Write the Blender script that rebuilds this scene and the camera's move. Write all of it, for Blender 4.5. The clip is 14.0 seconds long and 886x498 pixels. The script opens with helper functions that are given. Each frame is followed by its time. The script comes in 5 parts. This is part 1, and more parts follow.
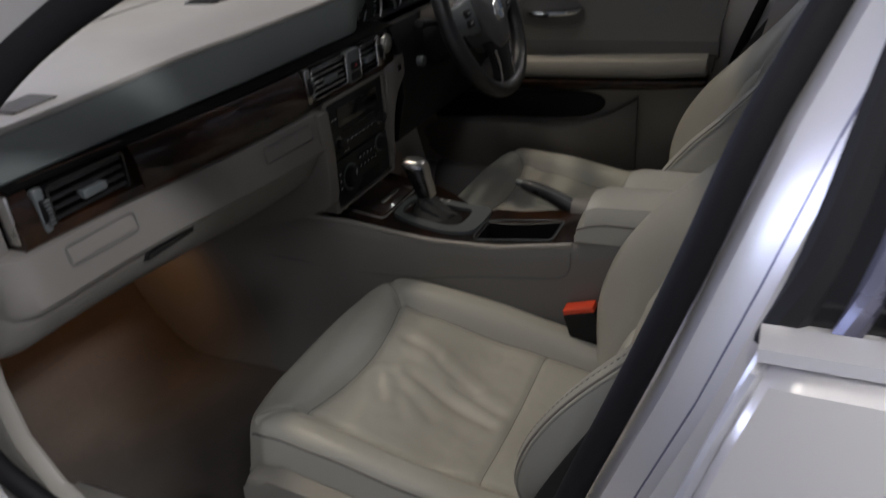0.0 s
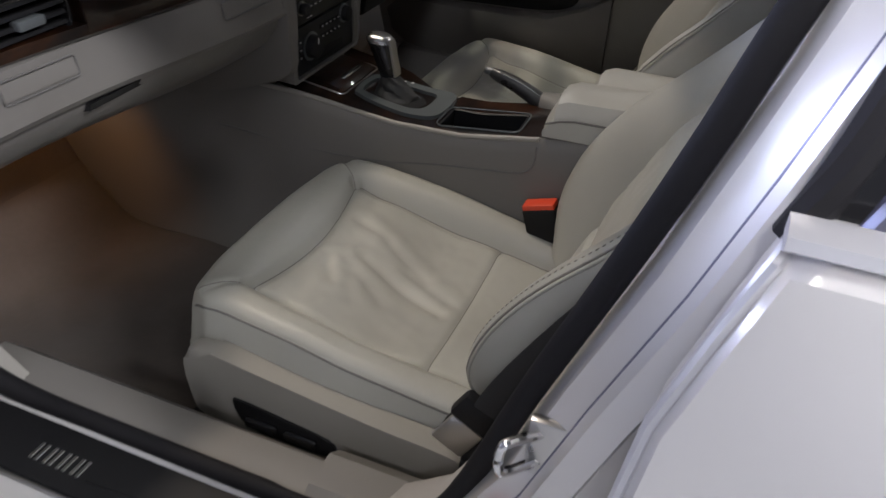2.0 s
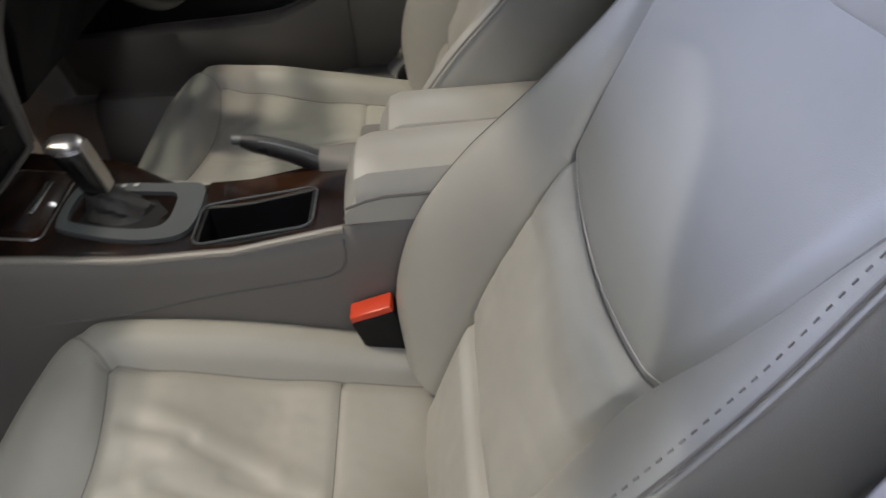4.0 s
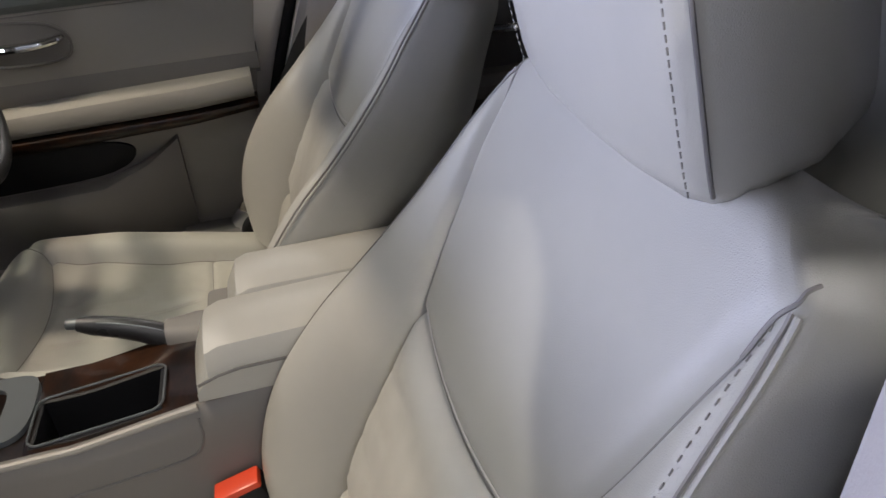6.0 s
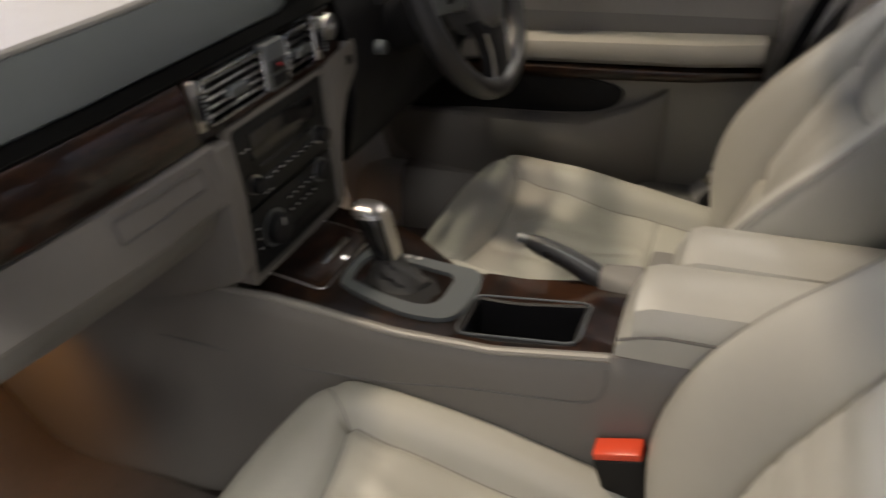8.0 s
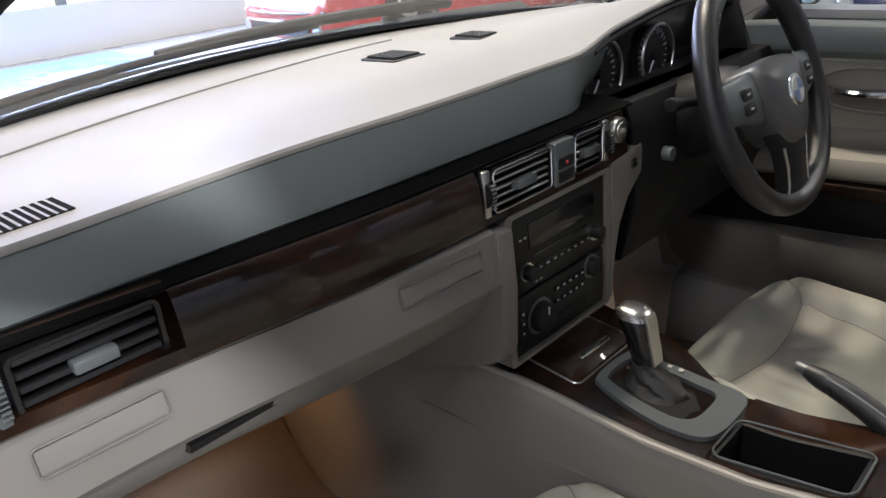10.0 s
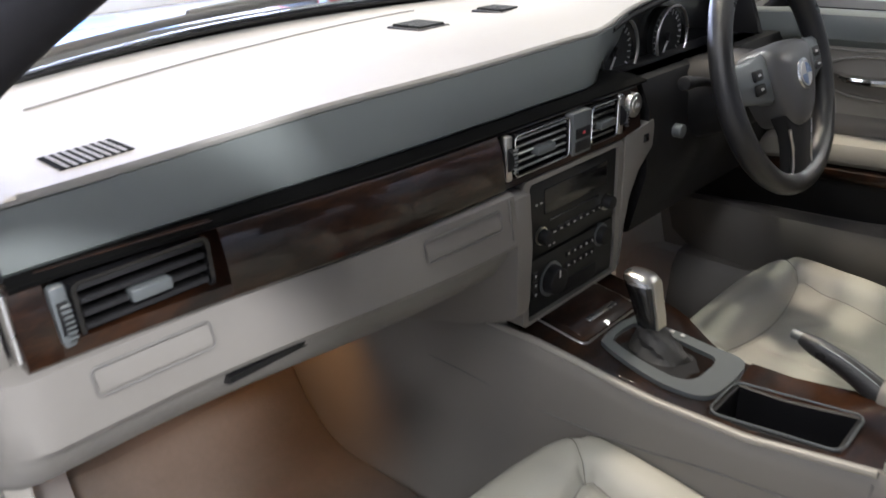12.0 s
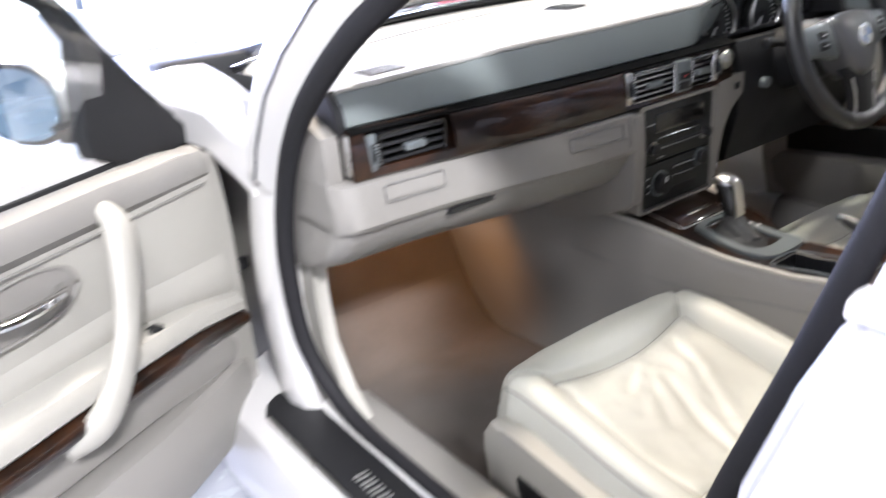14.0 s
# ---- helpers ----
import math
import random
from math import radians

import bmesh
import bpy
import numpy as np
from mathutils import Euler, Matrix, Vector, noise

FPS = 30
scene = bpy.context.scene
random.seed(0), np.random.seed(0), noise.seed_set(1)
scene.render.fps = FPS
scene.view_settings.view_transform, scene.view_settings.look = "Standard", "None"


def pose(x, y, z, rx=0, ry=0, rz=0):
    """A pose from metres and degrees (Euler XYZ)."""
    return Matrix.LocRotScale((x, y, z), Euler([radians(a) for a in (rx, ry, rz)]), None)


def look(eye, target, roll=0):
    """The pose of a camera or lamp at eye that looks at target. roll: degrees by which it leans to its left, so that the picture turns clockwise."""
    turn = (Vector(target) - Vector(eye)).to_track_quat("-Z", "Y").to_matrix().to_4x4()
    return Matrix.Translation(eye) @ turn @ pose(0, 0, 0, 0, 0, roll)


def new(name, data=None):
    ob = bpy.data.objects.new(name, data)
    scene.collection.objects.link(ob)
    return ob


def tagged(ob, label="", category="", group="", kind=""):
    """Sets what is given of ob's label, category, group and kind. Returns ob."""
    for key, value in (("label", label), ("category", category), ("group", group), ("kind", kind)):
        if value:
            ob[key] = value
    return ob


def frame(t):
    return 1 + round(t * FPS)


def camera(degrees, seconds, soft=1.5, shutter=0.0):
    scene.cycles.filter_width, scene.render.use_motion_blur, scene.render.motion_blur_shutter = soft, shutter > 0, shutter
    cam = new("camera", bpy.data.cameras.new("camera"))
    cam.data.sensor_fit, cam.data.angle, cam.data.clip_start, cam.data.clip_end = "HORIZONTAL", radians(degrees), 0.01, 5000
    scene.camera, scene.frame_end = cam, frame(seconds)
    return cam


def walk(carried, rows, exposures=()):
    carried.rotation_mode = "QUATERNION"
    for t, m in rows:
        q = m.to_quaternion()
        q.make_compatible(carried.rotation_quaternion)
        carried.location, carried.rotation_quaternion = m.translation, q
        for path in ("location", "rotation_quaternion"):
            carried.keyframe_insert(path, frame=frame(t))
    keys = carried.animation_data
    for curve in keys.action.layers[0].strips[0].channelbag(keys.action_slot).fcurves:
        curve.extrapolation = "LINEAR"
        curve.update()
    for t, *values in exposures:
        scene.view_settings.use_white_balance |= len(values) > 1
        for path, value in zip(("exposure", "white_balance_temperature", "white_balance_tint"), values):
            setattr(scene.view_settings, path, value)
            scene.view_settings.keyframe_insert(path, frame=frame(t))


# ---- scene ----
cam = camera(60.2, 14.0, 1.5, .6)
PATH = [
    (0, (0.743, -1.189, 1.146), (-0.032, 0.406, 0.222), -4.7),
    (0.5, (0.715, -1.175, 1.147), (-0.017, 0.345, 0.074), -1.5),
    (1, (0.72, -1.19, 1.142), (0.092, 0.332, 0.006), 2.6),
    (1.5, (0.713, -1.218, 1.124), (0.124, 0.311, -0.023), 3.7),
    (2, (0.703, -1.179, 1.109), (0.126, 0.35, -0.043), 2.9),
    (4.5, (0.563, -0.767, 1.093), (0.678, 0.754, -0.2), -5.3),
    (5, (0.563, -0.773, 1.106), (0.813, 0.847, -0.04), -5.0),
    (5.5, (0.581, -0.78, 1.12), (0.962, 0.889, 0.085), -3.4),
    (6, (0.589, -0.777, 1.12), (0.952, 0.889, 0.074), -4.2),
    (6.5, (0.57, -0.78, 1.122), (0.812, 0.911, 0.081), -4.6),
    (7, (0.541, -0.773, 1.117), (0.603, 0.891, 0.01), -5.2),
    (7.5, (0.563, -0.752, 1.118), (0.299, 0.915, 0.045), -4.4),
    (8, (0.545, -0.747, 1.097), (-0.134, 0.81, 0.041), -3.4),
    (8.5, (0.544, -0.75, 1.098), (-0.483, 0.645, 0.099), -5.6),
    (9, (0.55, -0.757, 1.103), (-0.732, 0.519, 0.249), -5.6),
    (11.5, (0.551, -0.773, 1.101), (-0.748, 0.538, 0.33), -5.0),
    (12, (0.564, -0.824, 1.1), (-0.71, 0.471, 0.264), -2.6),
    (12.5, (0.589, -0.943, 1.108), (-0.572, 0.464, 0.289), -2.1),
    (13, (0.644, -1.082, 1.12), (-0.419, 0.451, 0.397), -3.3),
    (13.5, (0.76, -1.131, 1.111), (-0.529, 0.222, 0.4), -3.2),
    (14, (0.895, -1.195, 1.105), (-0.61, -0.134, 0.326), -5.2),
]
EXPOSURE = [(0,-.93,6600,11),(1,-.47,6600,12),(2,-.40,6500,12),(4.5,.15,6500,10),(5.5,.28,6700,12),(6.5,.31,7000,12),(7.5,.3,7200,11),(8.5,.22,7400,12),(9,.32,7000,11),(11.5,.62,6500,10),(12.5,1.15,6600,10),(13,1.45,6500,9),(14,1.5,6400,11)]
walk(cam, [(t, look(eye, target, roll)) for t, eye, target, roll in PATH], EXPOSURE)

# ==== place ====
# ---------- light ----------
world = bpy.data.worlds.new("world")
scene.world = world
world.use_nodes = True
world.node_tree.nodes["Background"].inputs["Color"].default_value = (.75, .85, 1, 1)
world.node_tree.nodes["Background"].inputs["Strength"].default_value = .02
CEILING = 5.0


def panel_light(at, sx, sy, watts, color):
    d = bpy.data.lights.new("added_light", "AREA")
    d.shape, d.size, d.size_y, d.energy, d.color = "RECTANGLE", sx, sy, watts, color
    ob = new("added_light", d)
    ob.matrix_world = look(at, (at[0], at[1] + .001, 0))
    return tagged(ob, "unseen panel light added above to light the car", "lamp", "showroom ceiling lights")


def bulb(at, radius, watts, color, label):
    d = bpy.data.lights.new("footwell_lamp", "SPOT")
    d.shadow_soft_size, d.energy, d.color, d.spot_size, d.spot_blend = radius, watts, color, radians(125), .8
    ob = new("footwell_lamp", d)
    ob.matrix_world = look(at, (at[0] - .22, at[1] + .06, .25))
    return tagged(ob, label, "lamp", "footwell lamps")


# Unseen panels added overhead, each placed and tuned to brighten parts of the car.
for x, y, sx, sy, watts, color in ((.1, -2.1, .6, .4, 22, (1, .96, .90)), (-.6, .1, .22, .20, 14, (1, 1, .84)), (-1.87, .5, .40, .35, 152, (1, .87, .72)),
                                   (3.5, -2.75, .6, .4, 60, (.98, .98, 1)), (5.6, -2.3, 1.2, .5, 870, (.95, .96, 1)), (-4.4, 3.8, 1.4, .6, 175, (1, 1, 1)),
                                   (-3.6, -5.0, 1.4, .6, 60, (.93, .95, 1)), (1.2, 5.6, 1.4, .6, 90, (1, 1, 1)), (3.4, 5.6, .5, .3, 60, (1, .98, .94)), (4.6, 6.5, .5, .3, 60, (1, .98, .94)), (5.8, 7.4, .5, .3, 60, (1, .98, .94)), (1.6, -5.6, 1.4, .6, 130, (.95, .96, 1))):
    panel_light((x, y, CEILING - .08), sx, sy, watts, color)


def spotlight(at, target, degrees, watts, color):
    d = bpy.data.lights.new("added_spotlight", "SPOT")
    d.shadow_soft_size, d.energy, d.color, d.spot_size, d.spot_blend = .07, watts, color, radians(degrees), .4
    tagged(new("added_spotlight", d), "unseen spotlight added to light one part of the car", "lamp", "showroom spotlights").matrix_world = look(at, target)


# Added unseen beam for the steering wheel's shadow on the driver's cushion.
spotlight((-.62, .16, CEILING - .08), (.22, .46, .45), 15, 115, (1, 1, .82))
# Added unseen beam that only brightens the left door pillar.
spotlight((1.05, -4.7, CEILING - .08), (.97, -.80, 1.08), 6, 1700, (.97, .97, 1))
# daylight in the glazed front of the showroom
d = bpy.data.lights.new("window_daylight", "AREA")
d.shape, d.size, d.size_y, d.energy, d.color = "RECTANGLE", 11, 2.5, 1580, (.56, .63, 1)
tagged(new("window_daylight", d), "cool daylight in the glazed showroom front", "lamp").matrix_world = look((-8.92, .5, 1.85), (0, .5, 1.85))
bulb((-.30, -.34, .590), .015, 1.5, (1, .49, .18), "small amber lamp under the glove box")
bulb((-.22, .30, .55), .012, .3, (1, .45, .12), "small amber lamp under the steering column")


# ---------- materials ----------
def material(name, color, rough=0.5, metal=0.0, vary=0.08, vary_scale=6.0, bump=0.0, bump_scale=400.0, coat=0.0, sheen=0.0, grain="noise", spec=0.5, wear=0.0, rough_vary=0.08):
    m = bpy.data.materials.new(name)
    m.use_nodes = True
    nt, N = m.node_tree, m.node_tree.nodes
    b = N["Principled BSDF"]
    link = nt.links.new
    co = N.new("ShaderNodeTexCoord")
    big = N.new("ShaderNodeTexNoise")
    big.inputs["Scale"].default_value, big.inputs["Detail"].default_value = vary_scale, 6
    link(co.outputs["Object"], big.inputs["Vector"])
    fine = N.new("ShaderNodeTexNoise")
    fine.inputs["Scale"].default_value, fine.inputs["Detail"].default_value = vary_scale * 14, 3
    link(co.outputs["Object"], fine.inputs["Vector"])
    add = N.new("ShaderNodeMath")
    add.operation = "MULTIPLY_ADD"
    add.inputs[1].default_value = .35
    link(fine.outputs["Fac"], add.inputs[0])
    link(big.outputs["Fac"], add.inputs[2])
    ramp = N.new("ShaderNodeMapRange")
    ramp.inputs["From Min"].default_value, ramp.inputs["From Max"].default_value = .35, 1.0
    ramp.inputs["To Min"].default_value, ramp.inputs["To Max"].default_value = 1 - vary, 1 + vary
    link(add.outputs[0], ramp.inputs["Value"])
    mul = N.new("ShaderNodeVectorMath")
    mul.operation = "SCALE"
    mul.inputs[0].default_value = color[:3]
    link(ramp.outputs[0], mul.inputs["Scale"])
    link(mul.outputs[0], b.inputs["Base Color"])
    rr = N.new("ShaderNodeMapRange")
    rr.inputs["From Min"].default_value, rr.inputs["From Max"].default_value = .3, .7
    rr.inputs["To Min"].default_value, rr.inputs["To Max"].default_value = max(0, rough - rough_vary), min(1, rough + rough_vary)
    link(big.outputs["Fac"], rr.inputs["Value"])
    link(rr.outputs[0], b.inputs["Roughness"])
    b.inputs["Metallic"].default_value = metal
    b.inputs["Specular IOR Level"].default_value = spec
    b.inputs["Coat Weight"].default_value, b.inputs["Coat Roughness"].default_value = coat, .05
    b.inputs["Sheen Weight"].default_value = sheen
    if bump:
        if grain == "leather":
            t = N.new("ShaderNodeTexVoronoi")
            t.feature = "DISTANCE_TO_EDGE"
            t.inputs["Scale"].default_value = bump_scale
            out = t.outputs["Distance"]
        else:
            t = N.new("ShaderNodeTexNoise")
            t.inputs["Scale"].default_value, t.inputs["Detail"].default_value = bump_scale, 4
            out = t.outputs["Fac"]
        link(co.outputs["Object"], t.inputs["Vector"])
        bp = N.new("ShaderNodeBump")
        bp.inputs["Strength"].default_value, bp.inputs["Distance"].default_value = bump, .001
        link(out, bp.inputs["Height"])
        link(bp.outputs[0], b.inputs["Normal"])
    return m


def wood_material(name):
    """Dark walnut burl under thick lacquer."""
    m = bpy.data.materials.new(name)
    m.use_nodes = True
    nt, N = m.node_tree, m.node_tree.nodes
    b, link = N["Principled BSDF"], m.node_tree.links.new
    co = N.new("ShaderNodeTexCoord")
    mp = N.new("ShaderNodeMapping")
    mp.inputs["Scale"].default_value = (7, 3.5, 11)
    link(co.outputs["Object"], mp.inputs["Vector"])
    n1 = N.new("ShaderNodeTexNoise")
    n1.inputs["Scale"].default_value, n1.inputs["Detail"].default_value, n1.inputs["Distortion"].default_value = 1.6, 7, 1.6
    link(mp.outputs[0], n1.inputs["Vector"])
    n2 = N.new("ShaderNodeTexNoise")
    n2.inputs["Scale"].default_value, n2.inputs["Detail"].default_value, n2.inputs["Distortion"].default_value = 9, 8, 2.5
    link(mp.outputs[0], n2.inputs["Vector"])
    mix = N.new("ShaderNodeMath")
    mix.operation = "MULTIPLY_ADD"
    mix.inputs[1].default_value = .45
    link(n2.outputs["Fac"], mix.inputs[0])
    link(n1.outputs["Fac"], mix.inputs[2])
    cr = N.new("ShaderNodeValToRGB")
    e = cr.color_ramp.elements
    e[0].position, e[0].color = .50, (.003, .0016, .001, 1)
    e[1].position, e[1].color = .98, (.034, .0125, .0046, 1)
    k = e.new(.68)
    k.color = (.0095, .0038, .0020, 1)
    link(mix.outputs[0], cr.inputs["Fac"])
    link(cr.outputs[0], b.inputs["Base Color"])
    b.inputs["Roughness"].default_value = .4
    b.inputs["Specular IOR Level"].default_value = .15
    b.inputs["Coat Weight"].default_value, b.inputs["Coat Roughness"].default_value = .75, .03
    return m


def glass_material(name, tint=(1, 1, 1), gloss=.9, rough=.0):
    m = bpy.data.materials.new(name)
    m.use_nodes = True
    nt, N = m.node_tree, m.node_tree.nodes
    N.remove(N["Principled BSDF"])
    t, g, mx = N.new("ShaderNodeBsdfTransparent"), N.new("ShaderNodeBsdfGlossy"), N.new("ShaderNodeMixShader")
    fr = N.new("ShaderNodeFresnel")
    fr.inputs["IOR"].default_value = 1.45
    t.inputs["Color"].default_value = (*tint, 1)
    g.inputs["Roughness"].default_value = rough
    coat = N.new("ShaderNodeMath")
    coat.operation = "MULTIPLY"
    coat.inputs[1].default_value = gloss
    nt.links.new(fr.outputs[0], coat.inputs[0])
    nt.links.new(coat.outputs[0], mx.inputs[0])
    nt.links.new(t.outputs[0], mx.inputs[1])
    nt.links.new(g.outputs[0], mx.inputs[2])
    nt.links.new(mx.outputs[0], N["Material Output"].inputs["Surface"])
    return m


def lamp_material(name, color, strength):
    m = bpy.data.materials.new(name)
    m.use_nodes = True
    b = m.node_tree.nodes["Principled BSDF"]
    b.inputs["Emission Color"].default_value, b.inputs["Emission Strength"].default_value = (*color, 1), strength
    b.inputs["Base Color"].default_value = (.8, .8, .8, 1)
    return m


M_LEATHER = material("cream_leather", (.396, .390, .345), .38, bump=.25, bump_scale=700, grain="leather", vary=.05, vary_scale=5)
M_SEATPLASTIC = material("beige_plastic", (.26, .247, .222), .5, bump=.12, bump_scale=900, vary=.04)
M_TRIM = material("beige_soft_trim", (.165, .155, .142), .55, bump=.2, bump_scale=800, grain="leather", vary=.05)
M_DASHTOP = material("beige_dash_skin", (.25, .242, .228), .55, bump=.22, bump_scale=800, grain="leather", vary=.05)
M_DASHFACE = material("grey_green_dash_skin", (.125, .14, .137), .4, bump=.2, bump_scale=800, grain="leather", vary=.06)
M_WOOD = wood_material("walnut_burl")
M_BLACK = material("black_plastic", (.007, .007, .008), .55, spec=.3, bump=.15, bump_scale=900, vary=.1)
M_GLOSSBLACK = material("gloss_black", (.01, .01, .011), .15, vary=.05)
M_RADIO = material("anthracite_panel", (.009, .010, .010), .45, spec=.3, vary=.1)
M_RUBBER = material("black_rubber", (.008, .0075, .009), .75, spec=.25, bump=.2, bump_scale=300, vary=.15)
M_CHROME = material("chrome", (.75, .75, .74), .12, metal=1, vary=.03)
M_SATIN = material("satin_silver", (.55, .54, .52), .3, metal=1, vary=.04)
M_DARKSATIN = material("satin_grey_plate", (.115, .127, .132), .36, metal=.3, vary=.06)
M_BLACKLEATHER = material("black_leather", (.018, .018, .019), .32, bump=.3, bump_scale=600, grain="leather", vary=.1)
M_BOOT = material("grey_boot_leather", (.028, .027, .026), .5, bump=.4, bump_scale=500, grain="leather", vary=.15)
# Matte black that stands in for the shade inside gaps and grille slots.
M_GAP = material("gap_shade_black", (.004, .004, .004), .95, spec=.05, vary=.1)
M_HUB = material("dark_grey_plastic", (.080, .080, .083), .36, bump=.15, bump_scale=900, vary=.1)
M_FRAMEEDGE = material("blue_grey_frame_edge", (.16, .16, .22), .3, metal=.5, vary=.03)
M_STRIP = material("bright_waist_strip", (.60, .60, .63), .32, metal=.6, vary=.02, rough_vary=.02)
M_PAINT = material("silver_paint", (.66, .645, .635), .30, metal=.5, coat=.5, vary=.015, rough_vary=.02)
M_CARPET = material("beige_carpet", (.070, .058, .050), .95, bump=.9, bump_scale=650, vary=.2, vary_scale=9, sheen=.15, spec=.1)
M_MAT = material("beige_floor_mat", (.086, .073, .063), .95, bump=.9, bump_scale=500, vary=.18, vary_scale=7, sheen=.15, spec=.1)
M_HEADLINER = material("beige_headliner", (.34, .32, .30), .9, bump=.3, bump_scale=600)
M_RED = material("red_button", (.75, .075, .03), .35, vary=.04)
M_REDPRINT = material("red_print", (.5, .03, .04), .45)
M_YELLOWPRINT = material("yellow_print", (.75, .5, .05), .45)
M_WHITEPRINT = material("white_print", (.5, .5, .5), .45)
M_BLUEPRINT = material("blue_print", (.16, .22, .36), .3)
M_GLASS = glass_material("clear_glass", (.90, .95, .93), .25)
M_DARKGLASS = glass_material("tinted_glass", (.015, .016, .018))
M_MIRROR = material("mirror_silver", (.36, .50, .60), .02, metal=1, vary=.0, rough_vary=0)
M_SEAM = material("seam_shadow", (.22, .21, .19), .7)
M_THREAD = material("pale_thread", (.60, .58, .54), .7)
M_PIPING = material("grey_piping", (.13, .125, .118), .55)
M_WEBBING = material("black_webbing", (.02, .02, .021), .8, bump=.5, bump_scale=900)
M_SHOWFLOOR = material("pale_showroom_floor", (.30, .305, .32), .25, vary=.06, vary_scale=1.2)
M_SHOWBLUE = material("blue_floor_paint", (.10, .28, .62), .3, vary=.1, vary_scale=1.5)
M_WALL = material("grey_wall_paint", (.20, .205, .21), .7, vary=.03, vary_scale=1.0, bump=.1, bump_scale=60)
M_WALLWHITE = material("white_wall_paint", (.74, .75, .76), .7, vary=.03, vary_scale=1.0, bump=.1, bump_scale=60)
M_GLAZING = lamp_material("bright_glazing", (.93, .96, 1), 1.6)
M_CEIL = material("grey_ceiling", (.14, .145, .15), .8, vary=.03, vary_scale=1.0)
M_CARRED = material("red_car_paint", (.42, .015, .02), .25, coat=1, vary=.03)
M_CARBLUE = material("dark_blue_car_paint", (.012, .014, .045), .22, coat=1, vary=.05)
M_CARWHITE = material("white_car_paint", (.75, .75, .76), .25, coat=1, vary=.02)
M_TYRE = material("tyre_rubber", (.02, .02, .02), .8, bump=.4, bump_scale=80)
M_LENS = material("headlamp_lens", (.6, .62, .65), .1, metal=.6)


# ---------- small builders ----------
def finish(name, bm, mat, parent=None, smooth=35):
    me = bpy.data.meshes.new(name)
    bmesh.ops.recalc_face_normals(bm, faces=bm.faces[:])
    bm.to_mesh(me)
    bm.free()
    me.materials.append(mat)
    if smooth:
        me.polygons.foreach_set("use_smooth", [True] * len(me.polygons))
        me.set_sharp_from_angle(angle=radians(smooth))
    ob = new(name, me)
    if parent:
        ob.parent = parent
    return ob


def part(name, bm, mat, parent, label="", smooth=35):
    """One mesh under a thing or under a part."""
    return tagged(finish(name, bm, mat, parent, smooth), label)


def thing(name, label, category, group="", kind=""):
    return tagged(new(name), label, category, group, kind)


def box(x0, x1, y0, y1, z0, z1, bevel=0.004, seg=2, m=None):
    bm = bmesh.new()
    bmesh.ops.create_cube(bm, size=1)
    for v in bm.verts:
        v.co = Vector((x0 + (v.co.x + .5) * (x1 - x0), y0 + (v.co.y + .5) * (y1 - y0), z0 + (v.co.z + .5) * (z1 - z0)))
    if bevel:
        bmesh.ops.bevel(bm, geom=bm.edges[:], offset=bevel, segments=seg, profile=.5, affect="EDGES", clamp_overlap=True)
    if m:
        bm.transform(m)
    return bm


def cyl(p, q, r0, r1=None, n=20, bevel=0.0):
    """A round bar from p to q."""
    p, q = Vector(p), Vector(q)
    bm = bmesh.new()
    bmesh.ops.create_cone(bm, cap_ends=True, segments=n, radius1=r0, radius2=r0 if r1 is None else r1, depth=(q - p).length)
    if bevel:
        rim = [e for e in bm.edges if len(e.link_faces) == 2 and any(len(f.verts) > 4 for f in e.link_faces)]
        bmesh.ops.bevel(bm, geom=rim, offset=bevel, segments=3, profile=.5, affect="EDGES", clamp_overlap=True)
    bm.transform(Matrix.Translation((p + q) / 2) @ (q - p).to_track_quat("Z", "Y").to_matrix().to_4x4())
    return bm


def loft(rings, closed=True, caps=True):
    """A skin over rings of equally many points."""
    bm = bmesh.new()
    rows = [[bm.verts.new(p) for p in r] for r in rings]
    n = len(rows[0])
    for a, b in zip(rows, rows[1:]):
        for i in range(n if closed else n - 1):
            j = (i + 1) % n
            try:
                bm.faces.new((a[i], a[j], b[j], b[i]))
            except ValueError:
                pass
    if caps and closed:
        bm.faces.new(rows[0])
        bm.faces.new(rows[-1])
    return bm


def sweep(profile, ys, shift=None, caps=True):
    """A closed (x, z) outline drawn along y; shift(y) -> dx, dz."""
    shift = shift or (lambda y: (0, 0))
    return loft([[(x + shift(y)[0], y, z + shift(y)[1]) for x, z in profile] for y in ys], True, caps)


def smooth_path(pts, n=8, closed=False):
    """Catmull-Rom through the points."""
    P = [Vector(p) for p in pts]
    out, k = [], len(P)
    for i in range(k if closed else k - 1):
        a = P[i - 1] if closed or i > 0 else P[0] * 2 - P[1]
        b, c = P[i], P[(i + 1) % k]
        d = P[(i + 2) % k] if closed or i + 2 < k else c * 2 - b
        for j in range(n):
            t = j / n
            out.append(.5 * ((2 * b) + (c - a) * t + (2 * a - 5 * b + 4 * c - d) * t * t + (3 * b - a - 3 * c + d) * t ** 3))
    if not closed:
        out.append(P[-1])
    return out


def tube(path, r, n=10, closed=False, flat=1.0, up=(0, 0, 1)):
    """A bar along a path; r a number or a function of 0..1; flat squeezes it along 'up'."""
    path = [Vector(p) for p in path]
    m, rings = len(path), []
    for i, p in enumerate(path):
        a = path[(i - 1) % m] if closed or i else p
        b = path[(i + 1) % m] if closed or i < m - 1 else p
        t = (b - a).normalized()
        s = t.cross(Vector(up))
        s = s.normalized() if s.length > 1e-4 else Vector((1, 0, 0))
        u = s.cross(t)
        rr = r(i / max(1, m - 1)) if callable(r) else r
